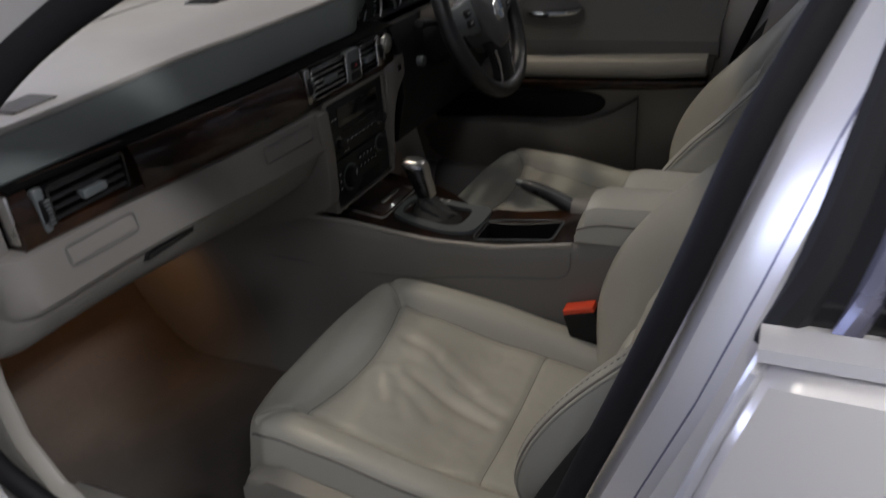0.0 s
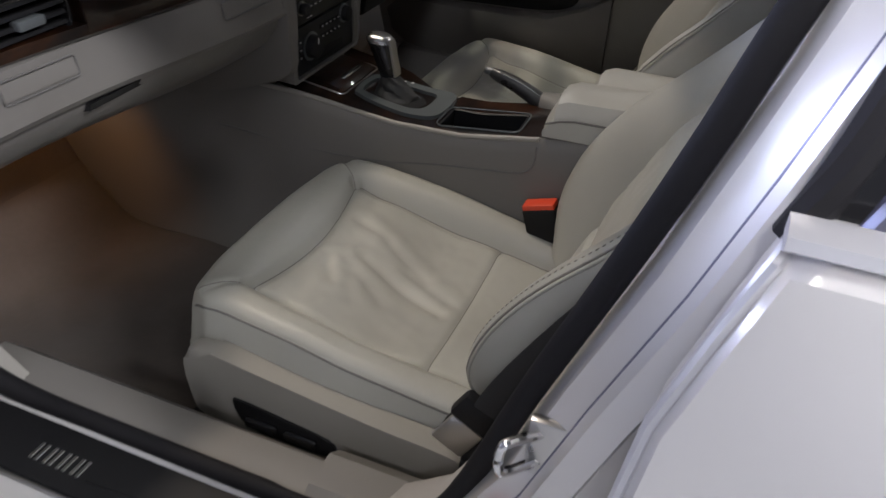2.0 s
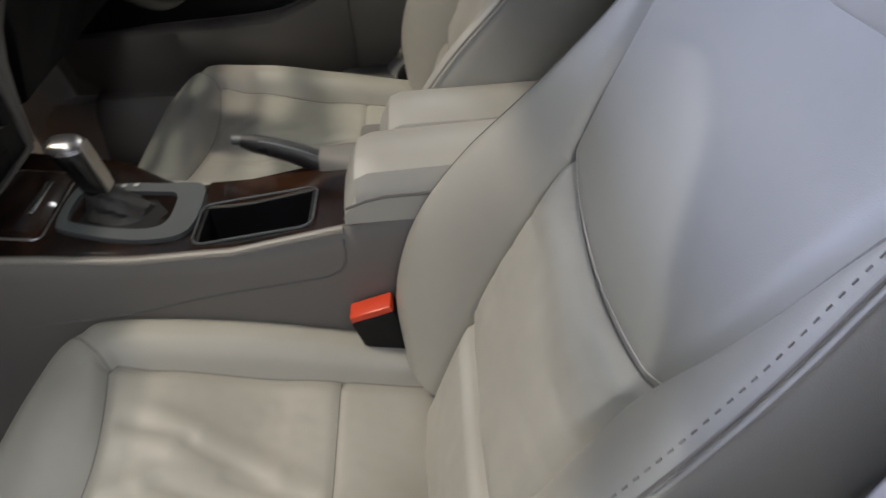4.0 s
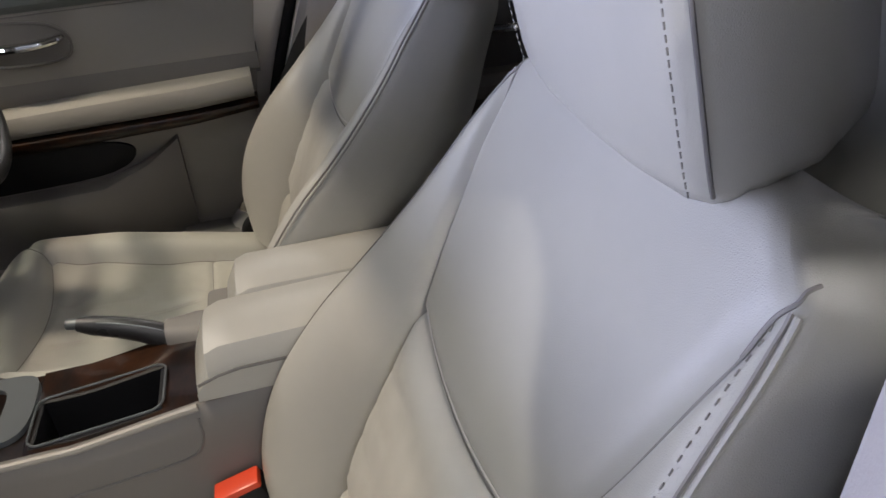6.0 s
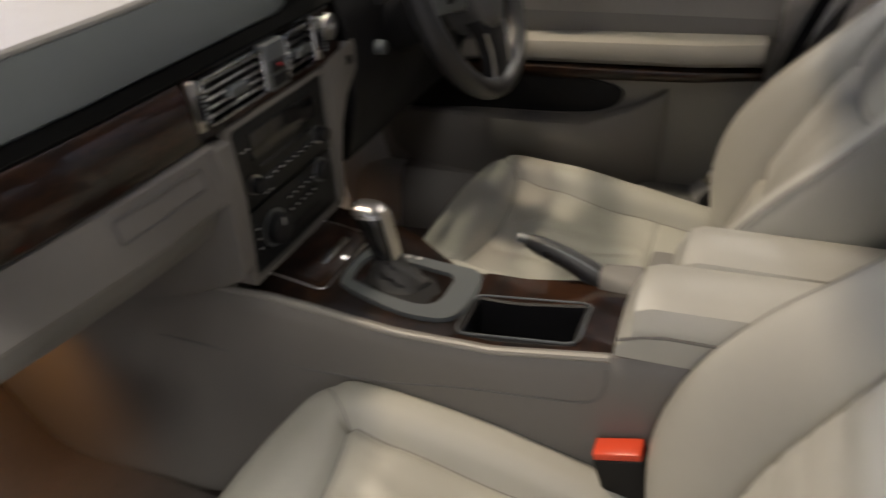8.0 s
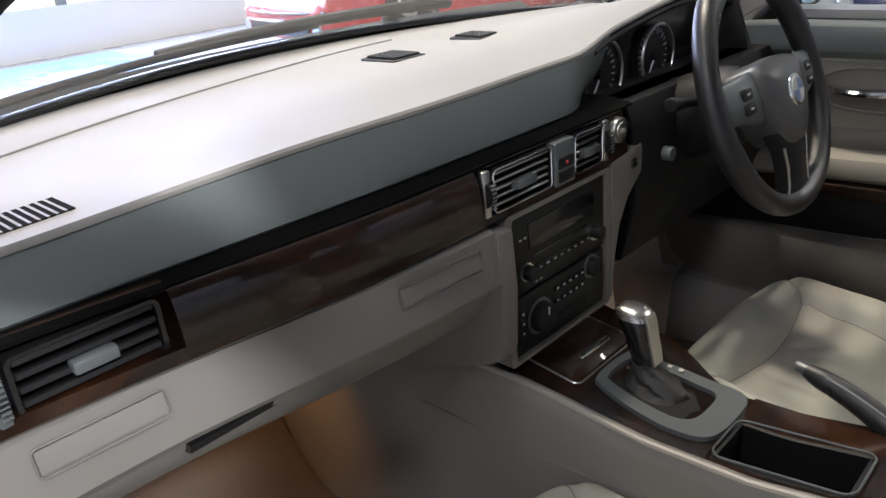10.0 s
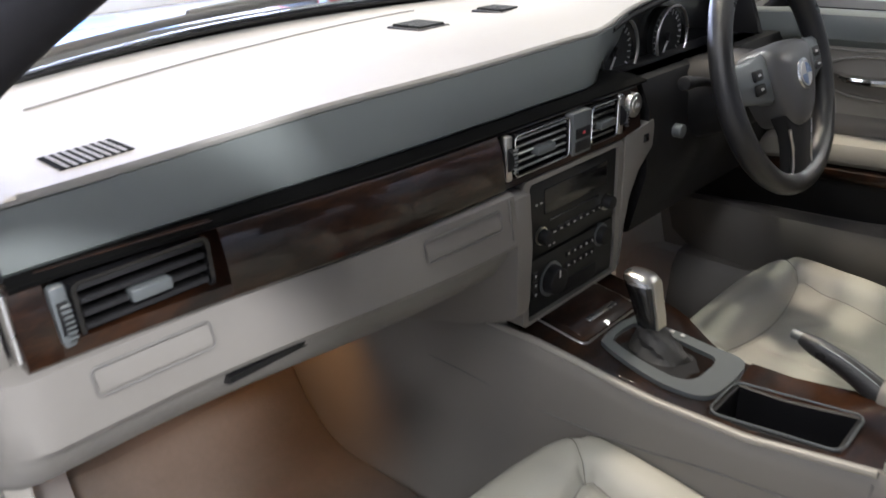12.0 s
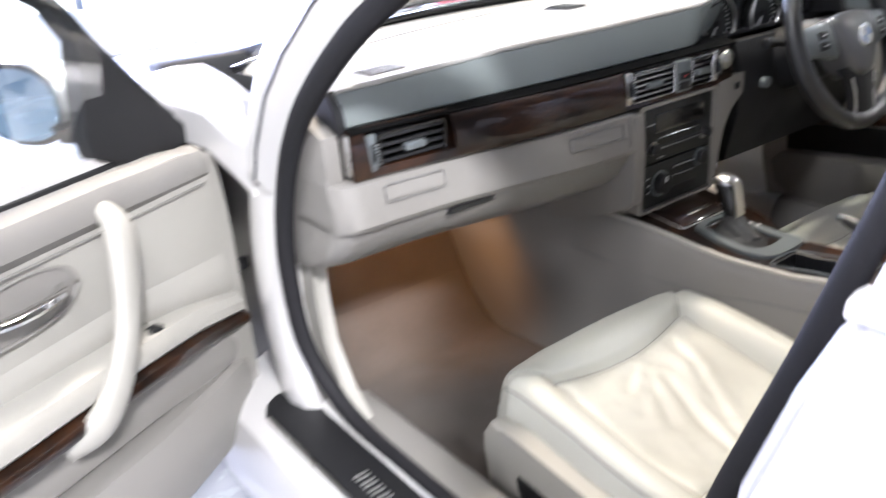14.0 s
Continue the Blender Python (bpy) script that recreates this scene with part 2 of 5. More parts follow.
        rings.append([p + s * rr * math.cos(k * 2 * math.pi / n) + u * rr * flat * math.sin(k * 2 * math.pi / n) for k in range(n)])
    if closed:
        rings.append(rings[0])
        bm = loft(rings, True, False)
        bmesh.ops.remove_doubles(bm, verts=bm.verts[:], dist=1e-6)
        return bm
    return loft(rings)


def strip(path, width, thick, side, n_edge=1):
    """A flat band with thickness along a path; side: the direction of its width."""
    path, w = [Vector(p) for p in path], Vector(side).normalized() * width / 2
    rings, m = [], len(path)
    for i, p in enumerate(path):
        t = (path[min(i + 1, m - 1)] - path[max(i - 1, 0)]).normalized()
        u = t.cross(w).normalized() * thick / 2
        rings.append([p - w - u * .6, p - w * .9 - u, p + w * .9 - u, p + w - u * .6, p + w + u * .6, p + w * .9 + u, p - w * .9 + u, p - w + u * .6])
    return loft(rings)


def prism(outline, a, b, axis="y", bevel=0.0):
    """A flat outline with thickness from a to b along an axis. Outline in the two other axes, in their order."""
    place = {"x": lambda u, v, w: (w, u, v), "y": lambda u, v, w: (u, w, v), "z": lambda u, v, w: (u, v, w)}[axis]
    bm = loft([[place(u, v, a) for u, v in outline], [place(u, v, b) for u, v in outline]])
    if bevel:
        rim = [e for e in bm.edges if any(len(f.verts) > 4 or f in bm.faces[-2:] for f in e.link_faces)]
        bmesh.ops.bevel(bm, geom=rim, offset=bevel, segments=2, profile=.5, affect="EDGES", clamp_overlap=True)
    return bm


def round_rect(x0, x1, y0, y1, r, n=5):
    out = []
    for cx, cy, a0 in ((x1 - r, y1 - r, 0), (x0 + r, y1 - r, 90), (x0 + r, y0 + r, 180), (x1 - r, y0 + r, 270)):
        out += [(cx + r * math.cos(radians(a0 + 90 * k / n)), cy + r * math.sin(radians(a0 + 90 * k / n))) for k in range(n + 1)]
    return out


def frame_prism(outer, inner, a, b, axis="x"):
    """A flat frame between two outlines of equally many points."""
    place = {"x": lambda u, v, w: (w, u, v), "y": lambda u, v, w: (u, w, v), "z": lambda u, v, w: (u, v, w)}[axis]
    bm = bmesh.new()
    rings = [[bm.verts.new(place(u, v, w)) for u, v in o] for o, w in ((outer, a), (outer, b), (inner, b), (inner, a))]
    n = len(outer)
    for p, q in zip(rings, rings[1:] + rings[:1]):
        for i in range(n):
            bm.faces.new((p[i], p[(i + 1) % n], q[(i + 1) % n], q[i]))
    return bm


def sstep(a, b, x):
    t = min(1.0, max(0.0, (x - a) / (b - a)))
    return t * t * (3 - 2 * t)


def lerp(table, x):
    """Reads a table of (x, value) pairs smoothly."""
    if x <= table[0][0]:
        return table[0][1]
    for (x0, v0), (x1, v1) in zip(table, table[1:]):
        if x <= x1:
            return v0 + (v1 - v0) * sstep(x0, x1, x)
    return table[-1][1]


def curve(table, x):
    """Reads a table of (x, value) pairs along one smooth line."""
    if x <= table[0][0]:
        return table[0][1]
    if x >= table[-1][0]:
        return table[-1][1]
    k = next(i for i in range(len(table) - 1) if x <= table[i + 1][0])
    (x0, v0), (x1, v1) = table[k], table[k + 1]
    a = table[k - 1] if k else table[0]
    b = table[k + 2] if k + 2 < len(table) else table[-1]
    h = x1 - x0
    m0, m1 = (v1 - a[1]) / (x1 - a[0]) * h, (b[1] - v0) / (b[0] - x0) * h
    t = (x - x0) / h
    return v0 * (2 * t ** 3 - 3 * t * t + 1) + m0 * (t ** 3 - 2 * t * t + t) + v1 * (3 * t * t - 2 * t ** 3) + m1 * (t ** 3 - t * t)


# ---------- showroom ----------
def structure(name, bm, mat, label, category, smooth=35):
    return tagged(finish(name, bm, mat, None, smooth), label, category, "", "structure")


structure("ground", box(-9, 7, -7, 9, -.2, 0, 0), M_SHOWFLOOR, "pale glossy painted concrete showroom floor", "floor")
structure("floor_paint", box(-8.6, -5.6, 1.4, 3.2, .0, .004, 0), M_SHOWBLUE, "blue painted bay on the showroom floor", "floor marking")
structure("wall_north", box(-9.2, -9, -7, 9, 3.3, CEILING, 0), M_WALL, "pale grey painted showroom wall above the glazing", "wall")
structure("wall_north_base", box(-9.2, -9, -7, 9, 0, .55, 0), M_WALLWHITE, "low white wall below the glazing", "wall")
front = thing("window_1", "glazed showroom front with grey frames", "window", "", "structure")
for y in np.linspace(-6.9, 8.9, 9):
    part("mullion", box(-9.12, -9.0, float(y) - .05, float(y) + .05, .55, 3.3, .006), M_DARKSATIN, front)
part("window_pane", box(-9.16, -9.14, -7, 9, .55, 3.3, 0), M_GLAZING, front, "bright frosted glazing")
structure("wall_south", box(7, 7.2, -7, 9, 0, CEILING, 0), M_WALL, "pale grey painted showroom wall", "wall")
structure("wall_east", box(-9.2, 7.2, 9, 9.2, 0, CEILING, 0), M_WALL, "pale grey painted showroom wall", "wall")
structure("wall_west", box(-9.2, 7.2, -7.2, -7, 0, CEILING, 0), M_WALL, "pale grey painted showroom wall", "wall")
structure("ceiling", box(-9.2, 7.2, -7.2, 9.2, CEILING, CEILING + .2, 0), M_CEIL, "pale grey showroom ceiling", "ceiling")

# ---------- car shell ----------
SEAL = smooth_path([(.33, -.722, .358), (.10, -.722, .358), (-.05, -.722, .360), (-.125, -.730, .40), (-.170, -.744, .48), (-.178, -.748, .59),
                    (-.158, -.750, .69), (-.113, -.750, .79), (-.055, -.750, .868), (.012, -.746, .93), (.09, -.732, .993), (.16, -.716, 1.038), (.24, -.701, 1.077),
                    (.33, -.685, 1.115), (.48, -.655, 1.172), (.63, -.63, 1.222), (.76, -.62, 1.24), (.795, -.645, 1.19), (.772, -.69, 1.09),
                    (.730, -.735, .995), (.703, -.745, .91), (.670, -.745, .81), (.626, -.745, .686), (.556, -.742, .485), (.48, -.73, .39), (.42, -.722, .362)], 8, True)

car = thing("car", "silver saloon car with its front door open", "car")


def seal_loop(side):
    return [(p.x, -p.y * side, p.z) for p in SEAL]


def seal_r(t):
    return .0175 - .0065 * sstep(.52, .62, t) - .004 * sstep(.10, .04, t)


part("door_seal", tube(seal_loop(-1), seal_r, 12, True, .8, (0, 1, 0)), M_RUBBER, car, "black rubber door seal", 60)
part("door_seal", tube(seal_loop(1), seal_r, 12, True, .8, (0, 1, 0)), M_RUBBER, car, "black rubber door seal", 60)


def sill(s):
    """Door sill; s = -1 left, 1 right."""
    prof = [(.62, .20), (.64, .32), (.66, .346), (.70, .352), (.726, .350), (.736, .342), (.825, .336), (.850, .322), (.862, .27), (.85, .13), (.80, .12)]
    body = loft([[(x, s * y, z) for y, z in prof] for x in (-.42, -.2, 0, .3, .6, 1.0, 1.8)])
    part("sill", body, M_PAINT, car)
    inner = [(.612, .20), (.632, .325), (.655, .353), (.70, .360), (.713, .355), (.713, .335), (.66, .33)]
    part("sill_trim", loft([[(x, s * y, z) for y, z in inner] for x in (-.15, .1, .375)]), M_TRIM, car, "beige plastic sill trim")
    plate = part("scuff_plate", loft([[(x, s * y, z) for y, z in ((.734 + d, .3385), (.736 + d, .346), (.775, .3475), (.812 - d, .3445), (.818 - d, .3355))]
                                      for x, d in ((-.262, .03), (-.25, .012), (-.225, 0), (.42, 0), (.48, .01))]), M_BLACK, car, "black plastic scuff plate")
    for k in range(4):
        x = .032 + k * .021
        for dx, dz in ((0, .0), (.009, 0)):
            part("mark", box(x + dx, x + dx + .005, min(s * .768, s * .792), max(s * .768, s * .792), .3465, .3487, .0006, 1), M_SATIN, plate, "raised silver mark", 0)
    part("scuff_edge", tube([(-.21, s * .8175, .3405), (.48, s * .8175, .3405)], .0035, 8), M_SATIN, car)
    part("sill_groove", tube([(.12, s * .792, .3465), (.25, s * .783, .347), (.34, s * .762, .3475), (.38, s * .745, .346)], .0012, 6), M_GLOSSBLACK, car)
    part("sill_end_cap", loft([[(x, s * y, z) for y, z in ((.612, .30), (.625, .345), (.65, .366), (.70, .368), (.714, .358), (.714, .335))] for x in (.37, .385, .48, .57)]), M_TRIM, car, "beige plastic pillar foot cover")


sill(-1)
sill(1)


def pillar_a(s):
    """Painted hinge pillar below, windscreen pillar above."""
    rings = []
    for p, q in (((-.13, .12), .13), ((-.165, .34), .13), ((-.19, .45), .13), ((-.197, .54), .13), ((-.18, .65), .13), ((-.140, .76), .13)):
        x, z = p
        rings.append([(x - .0, s * .74, z), (x - .015, s * .758, z), (x - .05, s * .768, z), (x - .09, s * .765, z), (x - q, s * .745, z), (x - q, s * .62, z), (x - .02, s * .70, z)])
    part("hinge_pillar", loft(rings), M_PAINT, car)
    up = []
    for x, y, z in ((-.14, .752, .755), (-.108, .754, .81), (-.05, .752, .89), (.015, .748, .95), (.09, .735, 1.012), (.20, .712, 1.075), (.32, .69, 1.13), (.47, .66, 1.19), (.62, .635, 1.24)):
        x, z = x - .014, z + .010
        up.append([(x + .012, s * (y - .005), z - .022), (x - .004, s * (y + .018), z - .004), (x - .03, s * (y + .028), z + .022), (x - .06, s * (y + .012), z + .045),
                   (x - .060, s * (y + .0), z + .042), (x - .035, s * (y - .012), z + .018), (x + .002, s * (y - .010), z - .022)])
    part("windscreen_pillar", loft(up), M_PAINT, car)
    # Thin dark tube drawn for the shade in the painted pillar's groove.
    part("pillar_crease", tube([Vector(r[1]).lerp(Vector(r[2]), .55) + Vector((.001, s * .002, .001)) for r in up], .0024, 8), M_HUB, car, "dark line for the shade in the windscreen pillar's crease")
    inner = []
    for x, y, z in ([(.48, .640, 1.17), (.55, .628, 1.20), (.63, .615, 1.225)] if s < 0 else [(-.25, .70, .80), (-.12, .70, .882), (-.02, .69, .948), (.10, .675, 1.01), (.21, .66, 1.062), (.32, .655, 1.11), (.48, .640, 1.17), (.55, .628, 1.20), (.63, .615, 1.225)]):
        inner.append([(x + .010, s * (y + .014), z - .024), (x + .008, s * (y - .004), z - .026), (x - .020, s * (y - .010), z - .004), (x - .045, s * (y - .006), z + .024), (x - .04, s * (y + .01), z + .024)])
    part("pillar_trim", loft(inner), M_HEADLINER, car, "grey-beige windscreen pillar trim")


pillar_a(-1)
pillar_a(1)


def pillar_b(s):
    rings, inner = [], []
    for x, y, z in ((.42, .735, .33), (.52, .742, .42), (.60, .745, .58), (.640, .745, .70), (.684, .745, .82), (.712, .745, .91), (.740, .735, 1.0), (.778, .695, 1.09), (.80, .65, 1.19), (.805, .62, 1.27)):
        rings.append([(x + .004, s * (y - .004), z), (x + .010, s * (y + .02), z), (x + .028, s * (y + .03), z), (x + .036, s * (y + .042), z), (x + .060, s * (y + .046), z), (x + .066, s * (y + .034), z),
                      (x + .105, s * (y + .03), z), (x + .105, s * (y - .02), z)])
        x -= .013 * sstep(.86, 1.0, z)
        inner.append([(x + .006, s * (y - .014), z), (x + .002, s * (y - .054), z), (x + .012, s * (y - .084), z), (x + .034, s * (y - .098), z), (x + .12, s * (y - .098), z), (x + .17, s * (y - .05), z), (x + .12, s * y, z)])
    part("door_pillar", loft(rings), M_PAINT, car)
    # Dark tube on the paint, in place of a shaded fold.
    part("pillar_crease", tube([(r[2][0] + .003, r[2][1] + s * .0015, r[2][2]) for r in rings[:-2]], .0020, 8), M_FRAMEEDGE, car, "dark line for the shade in the door pillar's crease")
    part("pillar_trim", loft(inner), M_HEADLINER, car, "grey-beige door pillar trim")
    if s < 0:
        # striker
        x, y, z = .632, -.762, .640
        part("striker_plate", box(x - .004, x + .03, y - .014, y - .004, z - .03, z + .03, .003), M_SATIN, car)
        part("striker", tube(smooth_path([(x + .012, y - .006, z + .015), (x - .012, y - .030, z + .017), (x - .018, y - .035, z + .010), (x - .018, y - .035, z - .010), (x - .012, y - .030, z - .017), (x + .012, y - .006, z - .015)], 5), .0042, 10), M_CHROME, car, "bright steel door striker")
        for k, (mm, z0) in enumerate(((M_REDPRINT, .535), (M_YELLOWPRINT, .515), (M_WHITEPRINT, .495))):
            xx = .590 - k * .009
            part("sticker", box(xx + .002, xx + .03, y - .016, y - .0125, z0, z0 + .018, .0004, 1), mm, car, "small printed service sticker", 0)


pillar_b(-1)
pillar_b(1)

# roof, rails and the closed rear
roof_rows = []
for x, z, w in ((.32, 1.285, .50), (.42, 1.33, .56), (.68, 1.375, .585), (1.0, 1.395, .59), (1.5, 1.375, .57), (1.9, 1.30, .54)):
    roof_rows.append([(x, -w, z - .10), (x, -w - .03, z - .055), (x, -w + .03, z - .012), (x, -w * .5, z + .006), (x, 0, z + .012), (x, w * .5, z + .006), (x, w - .03, z - .012), (x, w + .03, z - .055), (x, w, z - .10),
                      (x, w - .06, z - .06), (x, 0, z - .03), (x, -w + .06, z - .06)])
part("roof", loft(roof_rows), M_PAINT, car)
part("headliner", loft([[(x, y, z - .045 - .05 * abs(y / w) ** 3) for y in np.linspace(-w + .03, w - .03, 13)] for x, z, w in ((.36, 1.28, .50), (.68, 1.355, .57), (1.0, 1.375, .58), (1.5, 1.355, .56), (1.9, 1.28, .53))], False), M_HEADLINER, car, "beige woven headliner")

for s in (-1, 1):
    part("roof_rail", loft([[(x, s * (w - .01), zr - .025), (x, s * (w + .035), zr - .05), (x, s * (yo + .012), zo + .02), (x, s * yo, zo - .006), (x, s * (w - .03), zr - .085)] for x, zr, w, yo, zo in
                            ((.58, 1.355, .575, .652, 1.262), (.80, 1.385, .588, .700, 1.282), (1.1, 1.392, .588, .706, 1.302), (1.5, 1.374, .570, .692, 1.262), (1.66, 1.345, .560, .700, 1.16), (1.73, 1.325, .555, .720, 1.03))]), M_PAINT, car, "silver roof side rail")

# floor and footwells
floor_rows = []
for x in np.linspace(-.66, 1.9, 54):
    row = []
    for y in np.linspace(-.70, .70, 57):
        z = .205 + .30 * sstep(-.32, -.66, x)
        z += .16 * sstep(.17, .10, abs(y)) + .10 * sstep(.63, .70, abs(y))
        z += .006 * noise.noise((x * 7, y * 7, 0)) + .08 * sstep(.62, .75, x)
        row.append((float(x), float(y), z))
    floor_rows.append(row)
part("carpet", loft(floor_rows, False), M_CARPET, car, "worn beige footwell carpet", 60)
part("bulkhead", box(-.74, -.64, -.74, .74, .2, .90, .01), M_BLACK, car, "dark bulkhead")
for s in (-1, 1):
    kick = part("kick_panel", prism([(-.56, .22), (-.56, .76), (-.12, .76), (-.15, .68), (-.168, .56), (-.160, .47), (-.12, .395), (-.06, .358), (-.06, .22)], s * .690, s * .716, "y", .006), M_SEATPLASTIC, car, "beige kick panel beside the footwell")


def floor_mat(s):
    rows = []
    for i, x in enumerate(np.linspace(-.46, .08, 32)):
        row = []
        for y in np.linspace(-.60, -.19, 25):
            z = .222 + .30 * sstep(-.32, -.66, x) + .006 * noise.noise((x * 6, y * 6, 3)) + .004 * noise.noise((x * 20, y * 20, 8))
            row.append((float(x), float(s * -y), z))
        rows.append(row)
    bm = loft(rows, False)
    ext = bmesh.ops.extrude_face_region(bm, geom=bm.faces[:])
    for v in ext["geom"]:
        if isinstance(v, bmesh.types.BMVert):
            v.co.z += .008
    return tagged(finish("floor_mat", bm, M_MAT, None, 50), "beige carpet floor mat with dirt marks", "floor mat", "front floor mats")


floor_mat(-1)
floor_mat(1)

# windscreen, cowl and wiper
def screen_point(u, v):
    """u across -1..1, v from the cowl to the roof."""
    y = u * (.70 - .16 * v)
    bow = .20 * u * u
    return (-.58 + bow * (1 - .55 * v) + v * .93, y, .920 + .37 * v + .03 * math.sin(v * 3.1) - .02 * u * u)


windscreen = thing("windscreen", "raked clear windscreen with black edge band", "windscreen")
rows = [[screen_point(u, v) for u in np.linspace(-1, 1, 25)] for v in np.linspace(0, 1, 13)]
pane = part("pane", loft(rows, False), M_GLASS, windscreen)
pane.visible_shadow = False
part("edge_band", tube([Vector(screen_point(u, .012)) + Vector((0, 0, .004)) for u in np.linspace(-1, 1, 40)], .013, 8, False, .5), M_GLOSSBLACK, windscreen, "black ceramic band")
cowl = [[(-.80 + .20 * u * u, u * .72, .90), (-.60 + .20 * u * u, u * .72, .935), (-.57 + .20 * u * u, u * .715, .922), (-.62 + .2 * u * u, u * .72, .86)] for u in np.linspace(-.78, .78, 30)]
part("cowl", loft(cowl), M_BLACK, car, "black plastic scuttle panel")
wiper = thing("windscreen_wiper", "black wiper resting at the windscreen base", "wiper")
part("blade", tube([Vector(screen_point(u, .045)) + Vector((-.015, 0, .012)) for u in np.linspace(-.75, .12, 20)], .006, 8), M_RUBBER, wiper)
part("arm", tube([Vector(screen_point(u, .03 + .02 * u)) + Vector((-.03, 0, .022)) for u in np.linspace(-.30, .55, 14)], lambda t: .007 + .005 * t, 8), M_BLACK, wiper)
part("pivot", cyl((-.60, .30, .90), (-.595, .30, .955), .020, .016), M_BLACK, wiper)
bonnet = []
for x, z in ((-.74, .88), (-1.0, .86), (-1.5, .80), (-1.8, .73), (-1.95, .64)):
    bonnet.append([(x + .16 * u * u, u * .81, z - .04 * u * u) for u in np.linspace(-1, 1, 21)])
part("bonnet", loft(bonnet, False), M_PAINT, car)
for s in (-1, 1):
    part("front_wing", loft([[(x, s * .80, z0), (x, s * .87, z0 - .05), (x, s * .885, .65), (x, s * .87, .45), (x, s * .80, .30), (x, s * .74, .5)] for x, z0 in ((-1.95, .60), (-1.5, .76), (-1.0, .83), (-.75, .85), (-.52, .85), (-.49, .80))]), M_PAINT, car)

    part("wing_top", loft([[(x, s * y0, z + .012), (x, s * (y0 + .06), z + .016), (x, s * y1, z - .002), (x, s * (y1 + .006), z - .06), (x, s * .66, z - .06)] for x, y0, y1, z in ((-.64, .66, .86, .880), (-.50, .67, .86, .870), (-.47, .67, .80, .866), (-.36, .68, .77, .850), (-.24, .69, .768, .815), (-.20, .70, .765, .80))]), M_PAINT, car)

# nose, tail and wheels of the silver car
US9 = [float(u) for u in np.linspace(-1, 1, 25)]
part("front_bumper", loft([[(-1.95 + .20 * u * u + d, u * .83, z) for d, z in ((.08, .66), (-.05, .62), (-.10, .50), (-.11, .40), (-.08, .27), (.02, .20), (.25, .20), (.25, .66))] for u in US9]), M_PAINT, car)
part("boot_lid", loft([[(x + .06 * (1 - u * u), u * w, z - .03 * u * u) for u in US9] for x, w, z in ((2.18, .60, .985), (2.30, .62, .985), (2.46, .64, .975), (2.50, .64, .90), (2.53, .64, .72))], False), M_PAINT, car)
rear_pane = part("rear_window", loft([[(x, u * w, z - .02 * u * u) for u in US9] for x, w, z in ((1.86, .53, 1.305), (2.0, .56, 1.19), (2.2, .60, 1.0))], False), M_DARKGLASS, car, "dark rear window")
part("rear_bumper", loft([[(2.50 - .14 * u * u + d, u * .83, z) for d, z in ((-.10, .74), (.05, .68), (.08, .55), (.06, .34), (-.02, .26), (-.25, .26), (-.25, .74))] for u in US9]), M_PAINT, car)
for s in (-1, 1):
    part("rear_wing", loft([[(x, s * y0, z), (x, s * (y0 + .10), z - .02), (x, s * y1, z - .16), (x, s * (y1 + .004), .62), (x, s * (y1 - .02), .42), (x, s * .78, .28), (x, s * .70, .6)] for x, y0, y1, z in ((1.62, .70, .875, .93), (1.8, .69, .88, .95), (2.1, .66, .87, .975), (2.35, .64, .84, .97), (2.46, .62, .80, .95))]), M_PAINT, car)
    part("rear_pillar", loft([[(x, s * y, z), (x + .10, s * (y + .02), z - .01), (x + .16, s * (y - .03), z), (x + .08, s * (y - .06), z)] for x, y, z in ((1.62, .70, .92), (1.70, .66, 1.10), (1.80, .58, 1.29))]), M_PAINT, car)
    for xs in (-1.15, 1.62):
        w = part("wheel", cyl((xs, s * .70, .315), (xs, s * .892, .315), .315, n=40, bevel=.03), M_TYRE, car)
        part("rim", cyl((xs, s * .86, .315), (xs, s * .898, .315), .225, n=40, bevel=.006), M_RADIO, w)
        for k in range(5):
            part("spoke", box(-.030, .030, -.006, .010, .02, .215, .006, 1, Matrix.Translation((xs, s * .902, .315)) @ Matrix.Rotation(radians(k * 72 + 18), 4, "Y")), M_SATIN, w)
    part("headlamp", loft([[(x, s * y, z) for y, z in ((.46, .60), (.48, .68), (.74, .72), (.80, .70), (.76, .61))] for x in (-1.93, -1.86, -1.62)]), M_LENS, car, "clear headlamp")
    part("tail_lamp", loft([[(x, s * y, z) for y, z in ((.50, .72), (.50, .86), (.80, .86), (.84, .74))] for x in (2.40, 2.52, 2.545)]), M_REDPRINT, car, "red tail lamp")


# ---------- dashboard ----------
dash = thing("dashboard", "beige dashboard with walnut trim and grey-green face", "dashboard")


def hood(y):
    """Rise of the instrument hood behind the steering wheel."""
    return .036 * sstep(.08, .48, y) * sstep(.71, .56, y)


def dash_edge(y):
    return -.006 - .014 * sstep(-.2, -.72, y)


YS = [float(v) for v in np.linspace(-.690, .705, 95)]


def lip(y):
    """Front edge of the top pad."""
    return -.022 + dash_edge(y) - .032 * sstep(.08, .26, y), .922 + .004 * sstep(-.2, .1, y) - .012 * sstep(-.3, -.7, y) + hood(y)


def top_z(x, y):
    """Height of the dashboard top."""
    x0, z0 = lip(y)
    x1 = -.59 + .20 * (y / .7) ** 2
    t = max(0.0, min(1.0, (x - x0) / (x1 - x0)))
    base = (z0 - hood(y)) * (1 - t) + .916 * t
    return base + hood(y) * sstep(.75, 0, t) - .018 * sstep(.66, .705, abs(y))


rows = []
for y in YS:
    x0, z0 = lip(y)
    x1 = -.59 + .20 * (y / .7) ** 2
